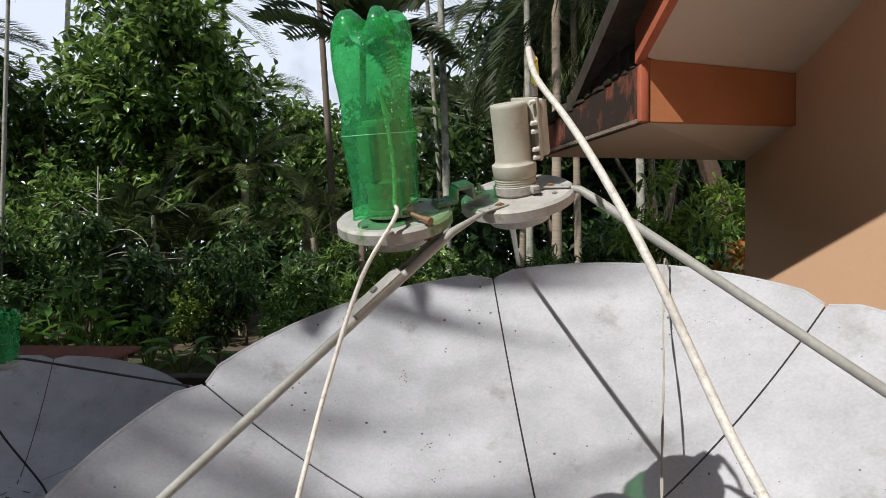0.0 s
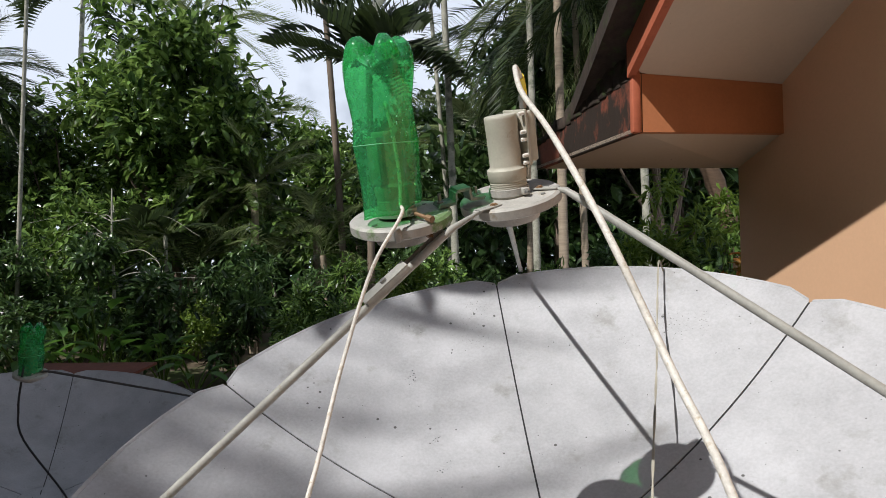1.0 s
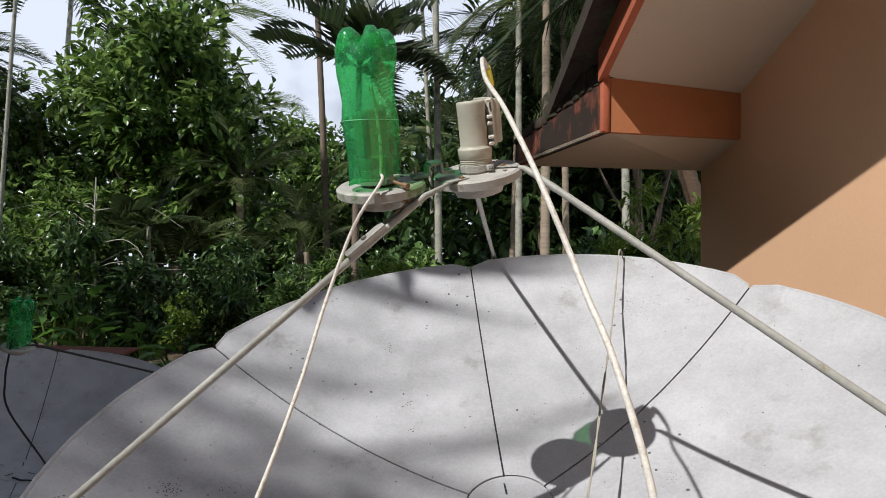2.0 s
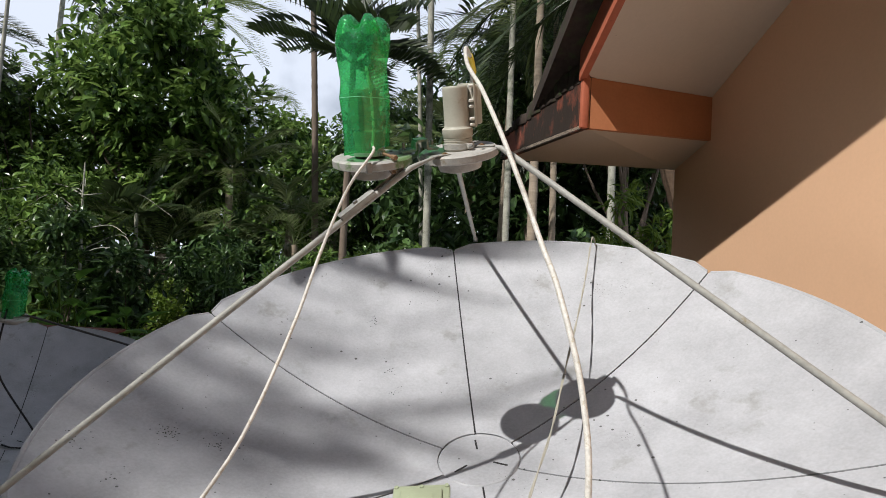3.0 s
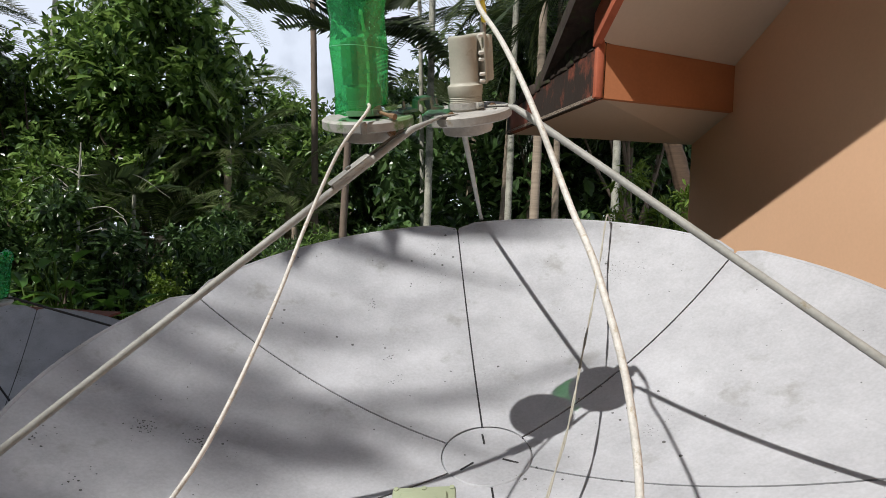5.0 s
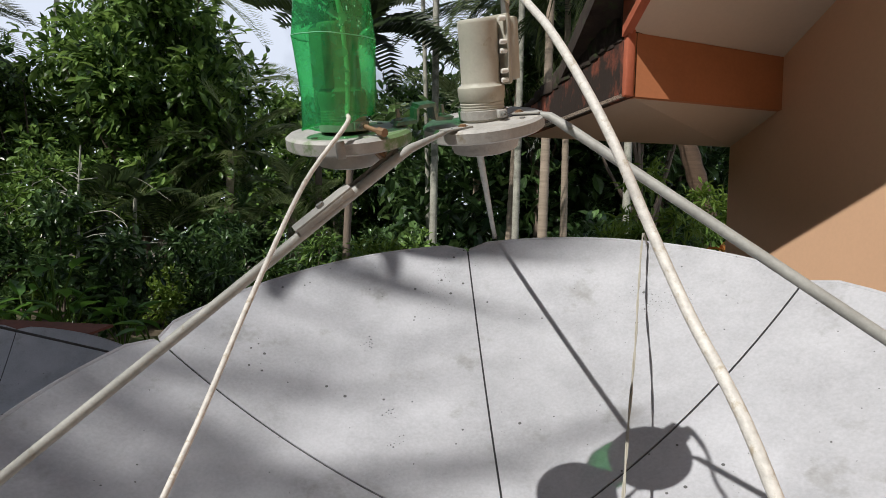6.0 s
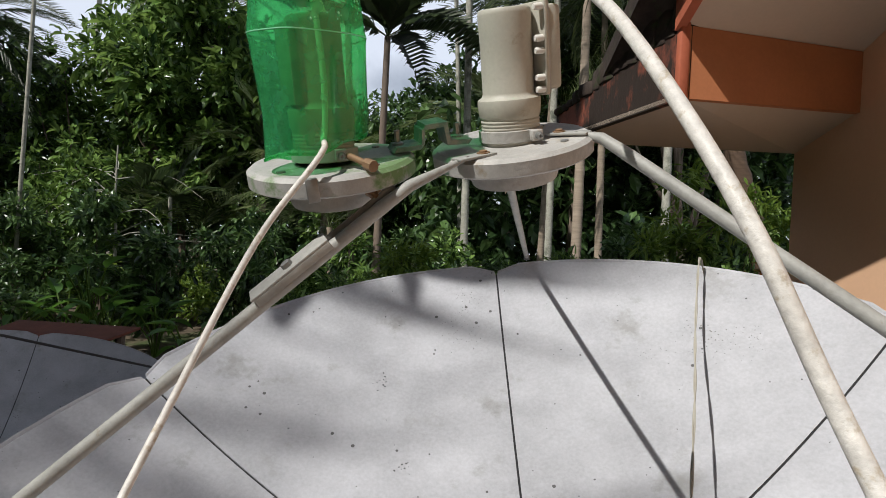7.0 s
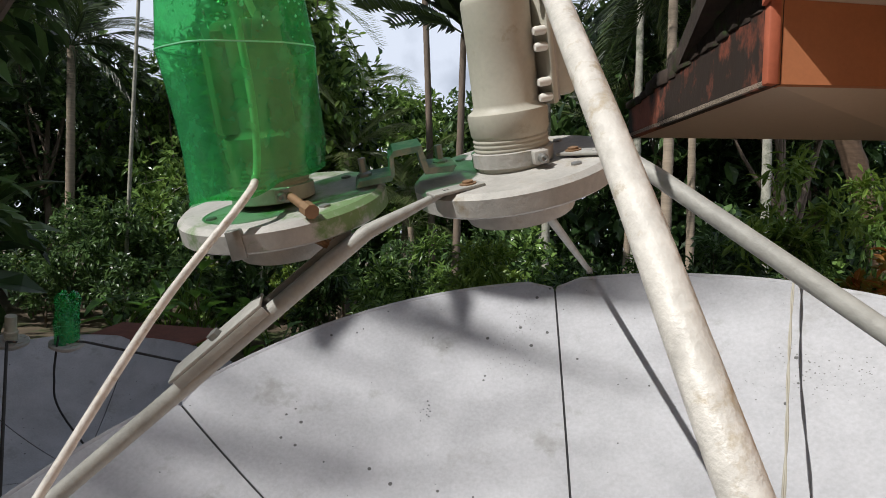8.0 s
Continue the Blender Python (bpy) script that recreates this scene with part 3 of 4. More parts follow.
# bracket between the two rings, and the bar that carries the first ring
br = thing("feed_bracket", F1.at(0.07, 0, 0), "bent metal bracket joining the two feed rings", "bracket")
zb = [F1.at(0.050, -0.004, 0.002), F1.at(0.074, -0.004, 0.003), F1.at(0.075, -0.006, 0.019), F1.at(0.094, -0.006, 0.020), F1.at(0.097, -0.004, 0.004), F1.at(0.116, -0.004, 0.003)]
wid = F1.y * 0.016
vs = []
for p in zb:
    vs += [p - wid, p + wid, p + wid + AX * 0.0045 + F1.x * 0.0035, p - wid + AX * 0.0045 + F1.x * 0.0035]
fs = [(0, 1, 2, 3), (23, 22, 21, 20)]
for i in range(5):
    for k in range(4):
        fs.append((4 * i + k, 4 * i + 4 + k, 4 * i + 4 + (k + 1) % 4, 4 * i + (k + 1) % 4))
part("strap", (vs, fs), TEAL, br, "bent strap coloured green by light through the bottle", smooth=False)
for q in (F1.at(0.057, -0.004, 0.004), F1.at(0.110, -0.004, 0.005)):
    part("bolt", lathe(Frame(q, AX, F1.x), [(0.0055, 0), (0.0055, 0.004), (0.003, 0.0055), (0.003, 0.016), (0.0, 0.0165)], 6), STEEL, br)
brass = thing("clamp_bolt", F1.at(0.03, -0.04, 0.007), "rusty brass clamp bolt beside the bottle", "bolt")
part("shank", tube([F1.at(0.010, -0.040, 0.009), F1.at(0.021, -0.062, 0.0055)], 0.0030, 10), RUST, brass)
part("head", tube([F1.at(0.0205, -0.0610, 0.0058), F1.at(0.0245, -0.0695, 0.0048)], 0.0050, 8), RUST, brass)

foot_l, tip_l = D1.at(RIM + 0.016, 205.4, 0.010), KINK
way = (foot_l - tip_l).normalized()
bar = Frame(tip_l + AX * 0.004, way, AX)
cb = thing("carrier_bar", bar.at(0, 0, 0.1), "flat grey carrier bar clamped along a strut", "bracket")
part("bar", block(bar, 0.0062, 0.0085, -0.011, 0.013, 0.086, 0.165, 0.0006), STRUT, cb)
# upper flange in darker steel, which stands in for the ring's shadow
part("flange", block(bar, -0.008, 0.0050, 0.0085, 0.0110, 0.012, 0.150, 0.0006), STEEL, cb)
part("flange", block(bar, -0.001, 0.0062, -0.0112, -0.0090, 0.086, 0.163, 0.0006), STRUT, cb)
part("post", tube(smooth_path([bar.at(0.004, 0.010, 0.030), bar.at(0.018, 0.012, 0.035), F1.at(0.03, -0.03, -0.030), F1.at(0.034, -0.03, -0.012)], 4), 0.0028, 8), RUST, cb)
part("bolt", lathe(Frame(bar.at(0.0085, 0, 0.125), bar.x, bar.z), [(0.005, 0), (0.005, 0.004), (0.0, 0.005)], 6), STEEL, cb)
part("strap", block(Frame(F1.at(-0.022, -0.062, -0.010), AX, F1.x), -0.005, 0.005, -0.0085, -0.002, -0.008, 0.0115, 0.001), STEEL, cb, "rusty strap over the ring's edge")

# ---------------------------------------------------------------- cables
c1 = smooth_path([G2.at(0.036, 0.0, 0.124), G2.at(0.036, -0.006, 0.140), (0.113, 0.690, 2.128), (0.103, 0.655, 2.128), (0.107, 0.618, 2.084), (0.128, 0.570, 2.032), (0.139, 0.505, 1.982), (0.155, 0.456, 1.927), (0.171, 0.420, 1.874), (0.190, 0.404, 1.822), (0.206, 0.372, 1.766),
                  (0.222, 0.322, 1.703), (0.241, 0.266, 1.592), (0.238, 0.224, 1.475), (0.200, 0.20, 1.268), (0.20, 0.15, 0.8), (0.20, 0.12, 0.0)], 6)
cab = thing("coaxial_cable", (0.25, 0.15, 0), "thick white coaxial cable looping down from the feed", "cable", "cables of the dish")
part("sheath", tube(c1, 0.0036, 14), CABLE, cab)
part("tape", tube(c1[6:13], 0.0054, 12), YELLOW, cab, "yellow tape")
part("connector", tube([G2.at(0.036, 0.0, 0.122), G2.at(0.036, 0.0, 0.140)], 0.0055, 8), STEEL, cab)
c2 = smooth_path([F1.at(0.012, 0.0, 0.100), FB.at(0.004, -0.006, 0.140), FB.at(0.0, -0.024, 0.150), FB.at(0.002, -0.0270, 0.130), FB.at(0.005, -0.0290, 0.10), FB.at(0.007, -0.0295, 0.06), FB.at(0.006, -0.0300, 0.030), FB.at(0.003, -0.0335, 0.010), FB.at(-0.003, -0.0560, -0.004), (-0.087, 0.635, 1.859), (-0.111, 0.561, 1.745), (-0.123, 0.463, 1.634),
                  (-0.155, 0.372, 1.501), (-0.209, 0.280, 1.374), (-0.240, 0.23, 1.178), (-0.23, 0.20, 0.6), (-0.2, 0.2, 0.0)], 6)
cab = thing("coaxial_cable", (-0.16, 0.3, 0), "thin dirty white coaxial cable hanging out of the green bottle", "cable", "cables of the dish")
part("sheath", tube(c2[42:], 0.0026, 12), CABLE, cab)
part("clean_sheath", tube(c2[:43], 0.0026, 12), CABLE_BRIGHT, cab, "brightened white stretch inside the bottle")
c3 = smooth_path([D1.at(0.872, 56, 0.006), (0.601, 1.600, 1.880), (0.550, 1.466, 1.743), (0.483, 1.273, 1.629), (0.411, 1.078, 1.515), (0.340, 0.883, 1.401), (0.255, 0.693, 1.273), (0.23, 0.55, 1.15), (0.22, 0.42, 0.9), (0.2, 0.35, 0)], 6)
cord = thing("cord", (0.2, 0.35, 0), "thin grey twisted cord tied to the dish rim", "cord")
off = [Vector((0.0016 * math.cos(i * 1.1), 0.0016 * math.sin(i * 1.1), 0)) for i in range(len(c3))]
part("strand", tube([p + o for p, o in zip(c3, off)], 0.0016, 6), CORD, cord)
part("strand", tube([p - o for p, o in zip(c3, off)], 0.0016, 6), CORD, cord)
c4 = smooth_path([E3.at(-0.02, -0.04, 0.05), E3.at(-0.025, -0.05, -0.03), E3.at(-0.03, -0.05, -0.16), E3.at(0.0, -0.06, -0.32), D2.at(0.16, 330, 0.02), D2.at(0.11, 290, 0.012), D2.at(0.07, 250, 0.008)], 6)
cab = thing("coaxial_cable", c4[-1], "thin dark cable hanging over the second dish", "cable", "cables of the dish")
part("sheath", tube(c4, 0.0045, 8), DARK, cab)

# dark lichen specks in loose clusters on the dish
rnd = random.Random(8)
spots = []
for r, deg, n, wide in ((0.688, -176.7, 45, 0.013), (0.826, -169.3, 16, 0.010), (0.593, -176.9, 26, 0.012), (0.618, 117.5, 12, 0.007), (0.419, 122.8, 9, 0.008), (0.745, -162.6, 9, 0.008), (0.347, 126.7, 8, 0.008)):
    for i in range(n):
        spots.append((r + rnd.gauss(0, wide), deg + math.degrees(rnd.gauss(0, wide * 1.6) / max(r, 0.1)), rnd.uniform(0.0008, 0.0024)))
for i in range(170):
    spots.append((0.9 * math.sqrt(rnd.random()) + 0.01, rnd.uniform(0, 360), rnd.uniform(0.0006, 0.0019)))
vs, fs = [], []
for r, deg, s in spots:
    if not 0.16 < r < 0.9:
        continue
    c = D1.at(r, deg, 0.0012)
    ex = (D1.at(r + 0.01, deg, 0.0012) - c).normalized()
    ey = (D1.at(r, deg + 1, 0.0012) - c).normalized()
    nz = ex.cross(ey)
    o, k = len(vs), rnd.uniform(0, 6)
    vs += [c + (ex * math.cos(k + w * 1.2566) + ey * math.sin(k + w * 1.2566)) * s * rnd.uniform(0.6, 1.3) for w in range(5)] + [c + nz * 0.0006]
    fs += [(o + w, o + (w + 1) % 5, o + 5) for w in range(5)]
part("lichen", (vs, fs), SPECK, DISH_A, "dark lichen specks", kind="stuff")

# pale green junction box lying in the dish
bf = Frame(D1.at(0.250, 238, 0.0), D1.f.z + Vector((0, -0.1, 0)), (1, 0, 0))
jb = thing("junction_box", bf.at(0, 0, 0), "pale green plastic junction box with a ribbed lid", "junction box")
part("body", block(bf, -0.056, 0.056, -0.090, 0.045, 0.0, 0.040, 0.008), BOX, jb)
lid = part("lid", join(block(bf, -0.059, 0.059, -0.094, 0.049, 0.039, 0.050, 0.005), block(bf, -0.043, 0.043, -0.078, 0.033, 0.049, 0.056, 0.004)), BOX, jb)
part("lid_plate", block(bf, -0.025, 0.025, 0.0, 0.018, 0.055, 0.0585, 0.0015), BOX, lid)
for sx in (-0.052, 0.0, 0.052):
    part("lid_screw", lathe(Frame(bf.at(sx, 0.043, 0.049), bf.z, bf.x), [(0.0045, 0), (0.0045, 0.003), (0.0, 0.0035)], 10), BOX, lid)

# ---------------------------------------------------------------- plants
def leaf_geo(rng, c, d, length, ratio=0.42, fold=0.12):
    """Folded leaves: base points c, directions d, lengths; five vertices and four triangles each."""
    n = len(c)
    d = d / np.linalg.norm(d, axis=1)[:, None]
    up = np.array([0, 0, 1.0]) + rng.normal(0, 0.35, (n, 3))
    side = np.cross(d, up)
    side /= np.linalg.norm(side, axis=1)[:, None] + 1e-9
    nor = np.cross(side, d)
    L = length[:, None]
    w1, w2 = side * L * ratio * 0.42, side * L * ratio * 0.48
    m1, m2 = c + d * L * 0.32 - nor * L * fold * 0.2, c + d * L * 0.68 - nor * L * fold * 0.4
    v = np.stack([c, m1 + w1 + nor * L * fold * 0.8, m1, m1 - w1 + nor * L * fold * 0.8, m2 + w2 + nor * L * fold * 0.5, m2, m2 - w2 + nor * L * fold * 0.5, c + d * L - nor * L * 0.16], 1).reshape(-1, 3)
    b = (np.arange(n) * 8)[:, None, None]
    f = (b + np.array([[0, 1, 2], [0, 2, 3], [1, 4, 5], [1, 5, 2], [2, 5, 6], [2, 6, 3], [4, 7, 5], [5, 7, 6]])[None]).reshape(-1, 3)
    return v, f


def mesh_np(name, v, f, mat):
    me = bpy.data.meshes.new(name)
    me.from_pydata(v.tolist(), [], f.tolist())
    me.materials.append(mat)
    return me


def under(name, me, parent, label="", kind="", m=None):
    ob = new(name, me)
    ob.parent = parent
    if m is not None:
        ob.matrix_basis = m
    BASE[ob.name] = BASE[parent.name]
    return tagged(ob, label, kind=kind)


def sprays(rng, centres, radius, per, size, outward, droop=-0.15):
    """Rosettes of leaves at twig ends."""
    n = len(centres)
    c = np.repeat(centres, per, 0) + rng.normal(0, radius, (n * per, 3))
    d = rng.normal(0, 0.55, (n * per, 3)) + np.repeat(outward, per, 0) * 0.8
    d[:, 2] += droop + rng.normal(0, 0.25, n * per)
    return c, d, size * rng.uniform(0.6, 1.25, n * per)


def broad_tree(pos, crown, radii, clumps, sprigs, per, leaf, mat, label, seed, trunk=0.11, name="tree", bark=None, ratio=0.42):
    """A trunk with limbs into a crown of uneven clumps. crown: its centre above pos."""
    rng = np.random.default_rng(seed)
    ob = thing(name, pos, label, name if name != "shrub" else "shrub", {"tree": "trees round the garden", "shrub": "shrubs below the trees"}.get(name, ""))
    crown, radii = np.array(crown, float), np.array(radii, float)
    q = rng.normal(0, 1, (clumps, 3))
    q /= np.linalg.norm(q, axis=1)[:, None]
    mid = crown + q * radii * rng.uniform(0.35, 0.95, (clumps, 1))
    rc = rng.uniform(0.22, 0.42, clumps) * radii.min()
    P0 = Vector(pos)
    top = Vector(crown) * 0.75
    stem = smooth_path([(0, 0, -0.1), top * 0.3 + Vector(rng.normal(0, 0.08, 3)) * trunk * 8, top * 0.65, top], 4)
    geo = tube([P0 + p for p in stem], [trunk * (1 - 0.6 * i / (len(stem) - 1)) for i in range(len(stem))], 9)
    tr = part("trunk", geo, bark or BARK, ob)
    for k in range(min(clumps, 9 if name == "tree" else 4)):
        a = stem[int(len(stem) * rng.uniform(0.45, 0.95))]
        e = Vector(mid[k])
        w = a.lerp(e, 0.5) + Vector((0, 0, -0.08 * (e - a).length))
        pts = smooth_path([a, w, e], 4)
        part("limb", tube([P0 + p for p in pts], [trunk * 0.38 * (1 - 0.75 * i / (len(pts) - 1)) for i in range(len(pts))], 6), bark or BARK, tr)
    cs, out = [], []
    for k in range(clumps):
        w = rng.normal(0, 1, (sprigs, 3))
        w /= np.linalg.norm(w, axis=1)[:, None]
        w[:, 2] = np.abs(w[:, 2]) * rng.choice([1, 1, -1], sprigs)
        cs.append(mid[k] + w * rc[k] * rng.uniform(0.5, 1.25, (sprigs, 1)))
        out.append(w)
    c, d, s = sprays(rng, np.concatenate(cs), leaf * 0.3, per, leaf, np.concatenate(out))
    v, f = leaf_geo(rng, c, d, s, ratio)
    under("crown", mesh_np("crown", v, f, mat), ob, kind="stuff")
    return ob


def frond_mesh(seed, length, pairs, blade, droop, mat, hang=0.35, width=0.035, stiff=0.0):
    """A feather frond along x: an arched rib with blades on both sides that hang from it."""
    rng = np.random.default_rng(seed)
    t = np.linspace(0, 1, 14)
    x, z = length * (t - 0.12 * droop * t ** 2), length * (0.10 * t - 0.55 * droop * t ** 2.2)
    rib = [Vector((a, 0, b)) for a, b in zip(x, z)]
    v, f = tube(rib, [0.022 * length / 3 * (1 - 0.85 * k) for k in t], 5)
    vs, fs = [np.array([tuple(p) for p in v])], [list(q) for q in f]
    o = len(v)
    for i in range(pairs):
        k = 0.14 + 0.86 * (i + rng.uniform(-0.2, 0.2)) / pairs
        p = np.array([np.interp(k, t, x), 0, np.interp(k, t, z)])
        L = blade * (0.45 + 0.75 * math.sin(math.pi * min(1, k * 0.9 + 0.08)))
        for s in (-1, 1):
            a = radians(rng.normal(48 - 22 * k, 5))
            d = np.array([math.cos(a), s * math.sin(a), 0.10 + stiff])
            e = d + np.array([0, 0, -hang - rng.uniform(0, 0.25)])
            w = np.array([0.55, 0.0, 0.35]) * width
            m, tip = p + d * L * 0.5, p + d * L * 0.5 + e * L * 0.5
            vs.append(np.array([p - w * 0.4, p + w * 0.4, m + w * 0.5, m - w * 0.5, tip]))
            fs += [[o, o + 1, o + 2, o + 3], [o + 3, o + 2, o + 4]]
            o += 5
    me = bpy.data.meshes.new("frond")
    me.from_pydata(np.concatenate(vs).tolist(), [], fs)
    me.materials.append(mat)
    return me


def palm(pos, top, radius, meshes, fronds, label, seed, bark, rise=(65, -35), size=1.0, name="palm_tree", turn=0.0, ringed=0.06):
    """A ringed trunk from pos to top (lean and height) with a crown of fronds, each one an object."""
    rng = np.random.default_rng(seed)
    ob = thing(name, pos, label, "palm tree", "palms round the garden")
    P0, T = Vector(pos), Vector(top)
    n = max(8, int(T.length / 0.16))
    pts, rad = [], []
    for i in range(n + 1):
        k = i / n
        pts.append(P0 + Vector((T.x * k ** 1.3, T.y * k ** 1.3, T.z * k - 0.05 * (i == 0))))
        rad.append(radius * (1.12 - 0.3 * k) * (1 + ringed * (i % 2)))
    part("trunk", tube(pts, rad, 10), bark, ob)
    for i in range(fronds):
        k = i / max(1, fronds - 1)
        m = Matrix.Translation(T) @ Euler((radians(rng.normal(0, 14)), -radians(rise[0] + (rise[1] - rise[0]) * k + rng.normal(0, 6)), radians(turn + 137.5 * i + rng.normal(0, 8))), "XYZ").to_matrix().to_4x4() @ Matrix.Scale(size * rng.uniform(0.85, 1.1), 4)
        under("frond", meshes[i % len(meshes)], ob, m=m)
    return ob


COCO = [frond_mesh(21 + i, 3.6, 46, 0.95, 0.75 + 0.35 * i, FROND, 0.45, 0.05) for i in range(3)]
SPARSE = [frond_mesh(51 + i, 3.6, 15, 1.35, 0.45 + 0.2 * i, FROND, 0.15, 0.085) for i in range(2)]
# near-black copy of the coconut fronds, with shade put into the colour
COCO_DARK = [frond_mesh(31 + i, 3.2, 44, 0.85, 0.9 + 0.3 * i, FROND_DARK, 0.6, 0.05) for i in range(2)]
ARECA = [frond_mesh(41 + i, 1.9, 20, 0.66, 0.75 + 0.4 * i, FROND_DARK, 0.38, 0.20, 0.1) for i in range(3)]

# the tall broad-leaved tree, and the ones that stand with it
broad_tree((-7.3, 14.2, 0), (0, 0, 6.0), (2.7, 2.2, 3.9), 60, 20, 9, 0.32, LEAF, "tall broad-leaved tree with glossy leaves and several stems", 1, 0.13)
broad_tree((-10.2, 14.8, 0), (0, 0, 4.2), (2.3, 2.0, 2.6), 32, 20, 9, 0.24, LEAF, "dense broad-leaved tree in sunlight", 2, 0.12)
broad_tree((-6.45, 15.6, 0), (0.2, 0, 4.6), (1.25, 1.3, 2.6), 22, 16, 8, 0.30, LEAF_DARK, "dark broad-leaved tree with drooping leaf clusters", 3, 0.10)
broad_tree((-8.6, 11.8, 0), (0, 0, 2.3), (2.1, 1.4, 1.7), 26, 18, 8, 0.20, LEAF, "small bushy tree with thin bare twigs", 4, 0.07)
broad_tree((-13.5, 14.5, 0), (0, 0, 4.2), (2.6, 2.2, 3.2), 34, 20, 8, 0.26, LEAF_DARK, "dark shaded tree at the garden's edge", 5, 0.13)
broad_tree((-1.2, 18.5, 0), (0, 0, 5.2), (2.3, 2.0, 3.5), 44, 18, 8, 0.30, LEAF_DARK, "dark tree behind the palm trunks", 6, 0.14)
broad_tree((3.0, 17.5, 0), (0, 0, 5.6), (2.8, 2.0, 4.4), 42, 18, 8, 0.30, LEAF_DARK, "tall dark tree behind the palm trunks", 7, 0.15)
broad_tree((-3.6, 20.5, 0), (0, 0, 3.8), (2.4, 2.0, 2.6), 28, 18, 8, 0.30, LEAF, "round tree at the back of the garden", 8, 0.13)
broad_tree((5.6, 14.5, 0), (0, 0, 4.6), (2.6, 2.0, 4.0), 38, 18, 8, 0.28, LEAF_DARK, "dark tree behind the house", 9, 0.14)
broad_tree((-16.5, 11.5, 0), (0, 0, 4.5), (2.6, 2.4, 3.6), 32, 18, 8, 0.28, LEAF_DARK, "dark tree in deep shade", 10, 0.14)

broad_tree((-5.9, 21.5, 0), (0, 0, 5.3), (1.9, 1.4, 2.9), 36, 18, 8, 0.30, LEAF, "sunlit tree in the gap behind the palms", 14, 0.12)
broad_tree((-4.3, 22.5, 0), (0, 0, 5.0), (1.6, 1.4, 2.8), 30, 18, 8, 0.30, LEAF, "round sunlit tree far behind the dish", 15, 0.12)
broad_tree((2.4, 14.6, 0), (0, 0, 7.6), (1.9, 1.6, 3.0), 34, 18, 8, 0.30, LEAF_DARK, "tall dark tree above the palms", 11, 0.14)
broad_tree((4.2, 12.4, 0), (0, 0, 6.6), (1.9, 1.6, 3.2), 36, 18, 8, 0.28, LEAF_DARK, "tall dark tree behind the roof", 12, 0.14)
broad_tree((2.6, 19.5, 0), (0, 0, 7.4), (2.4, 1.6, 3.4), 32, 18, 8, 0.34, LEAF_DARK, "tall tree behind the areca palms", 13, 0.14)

# undergrowth
rng = np.random.default_rng(77)
for i in range(46):
    x = -13.5 + 19.5 * (i + rng.uniform(0, 0.9)) / 46
    y = rng.uniform(8.6, 13.0)
    h = rng.uniform(0.9, 2.1)
    if x > 1.2:
        y = rng.uniform(7.2, 11)
    broad_tree((x, y, 0), (0, 0, h * 0.72), (rng.uniform(0.7, 1.1), 0.7, h * 0.62), 9, 16, 8, rng.uniform(0.11, 0.2), (LEAF_DARK, LEAF, LEAF_DARK, LEAF_DARK, LEAF_LIGHT)[i % 5 if i % 3 else 0],
               ("dark green shrub in the undergrowth", "leafy green shrub in the undergrowth")[i % 2], 100 + i, 0.03, "shrub", ratio=rng.uniform(0.25, 0.5))
for i, (x, y, h) in enumerate([(2.4, 6.6, 2.5), (3.0, 7.1, 2.2), (1.9, 7.4, 1.9), (3.6, 7.3, 2.4), (1.2, 7.8, 1.7), (0.2, 8.0, 1.7), (-0.9, 7.8, 1.6), (-2.2, 7.9, 1.4)]):
    broad_tree((x, y, 0), (0, 0, h * 0.7), (0.6, 0.5, h * 0.5), 10, 14, 9, 0.16, (LEAF_LIGHT, LEAF, LEAF_DARK)[i % 3], "feathery green shrub behind the dish", 200 + i, 0.025, "shrub", ratio=0.22)
broad_tree((3.05, 6.5, 0), (0, 0, 1.55), (0.35, 0.3, 0.45), 7, 10, 9, 0.14, CROTON, "yellow and red croton shrub beside the house", 231, 0.02, "shrub")
broad_tree((3.3, 6.3, 0), (0, 0, 1.25), (0.35, 0.3, 0.45), 7, 10, 9, 0.14, LEAF_LIGHT, "bright green shrub beside the house", 232, 0.02, "shrub")

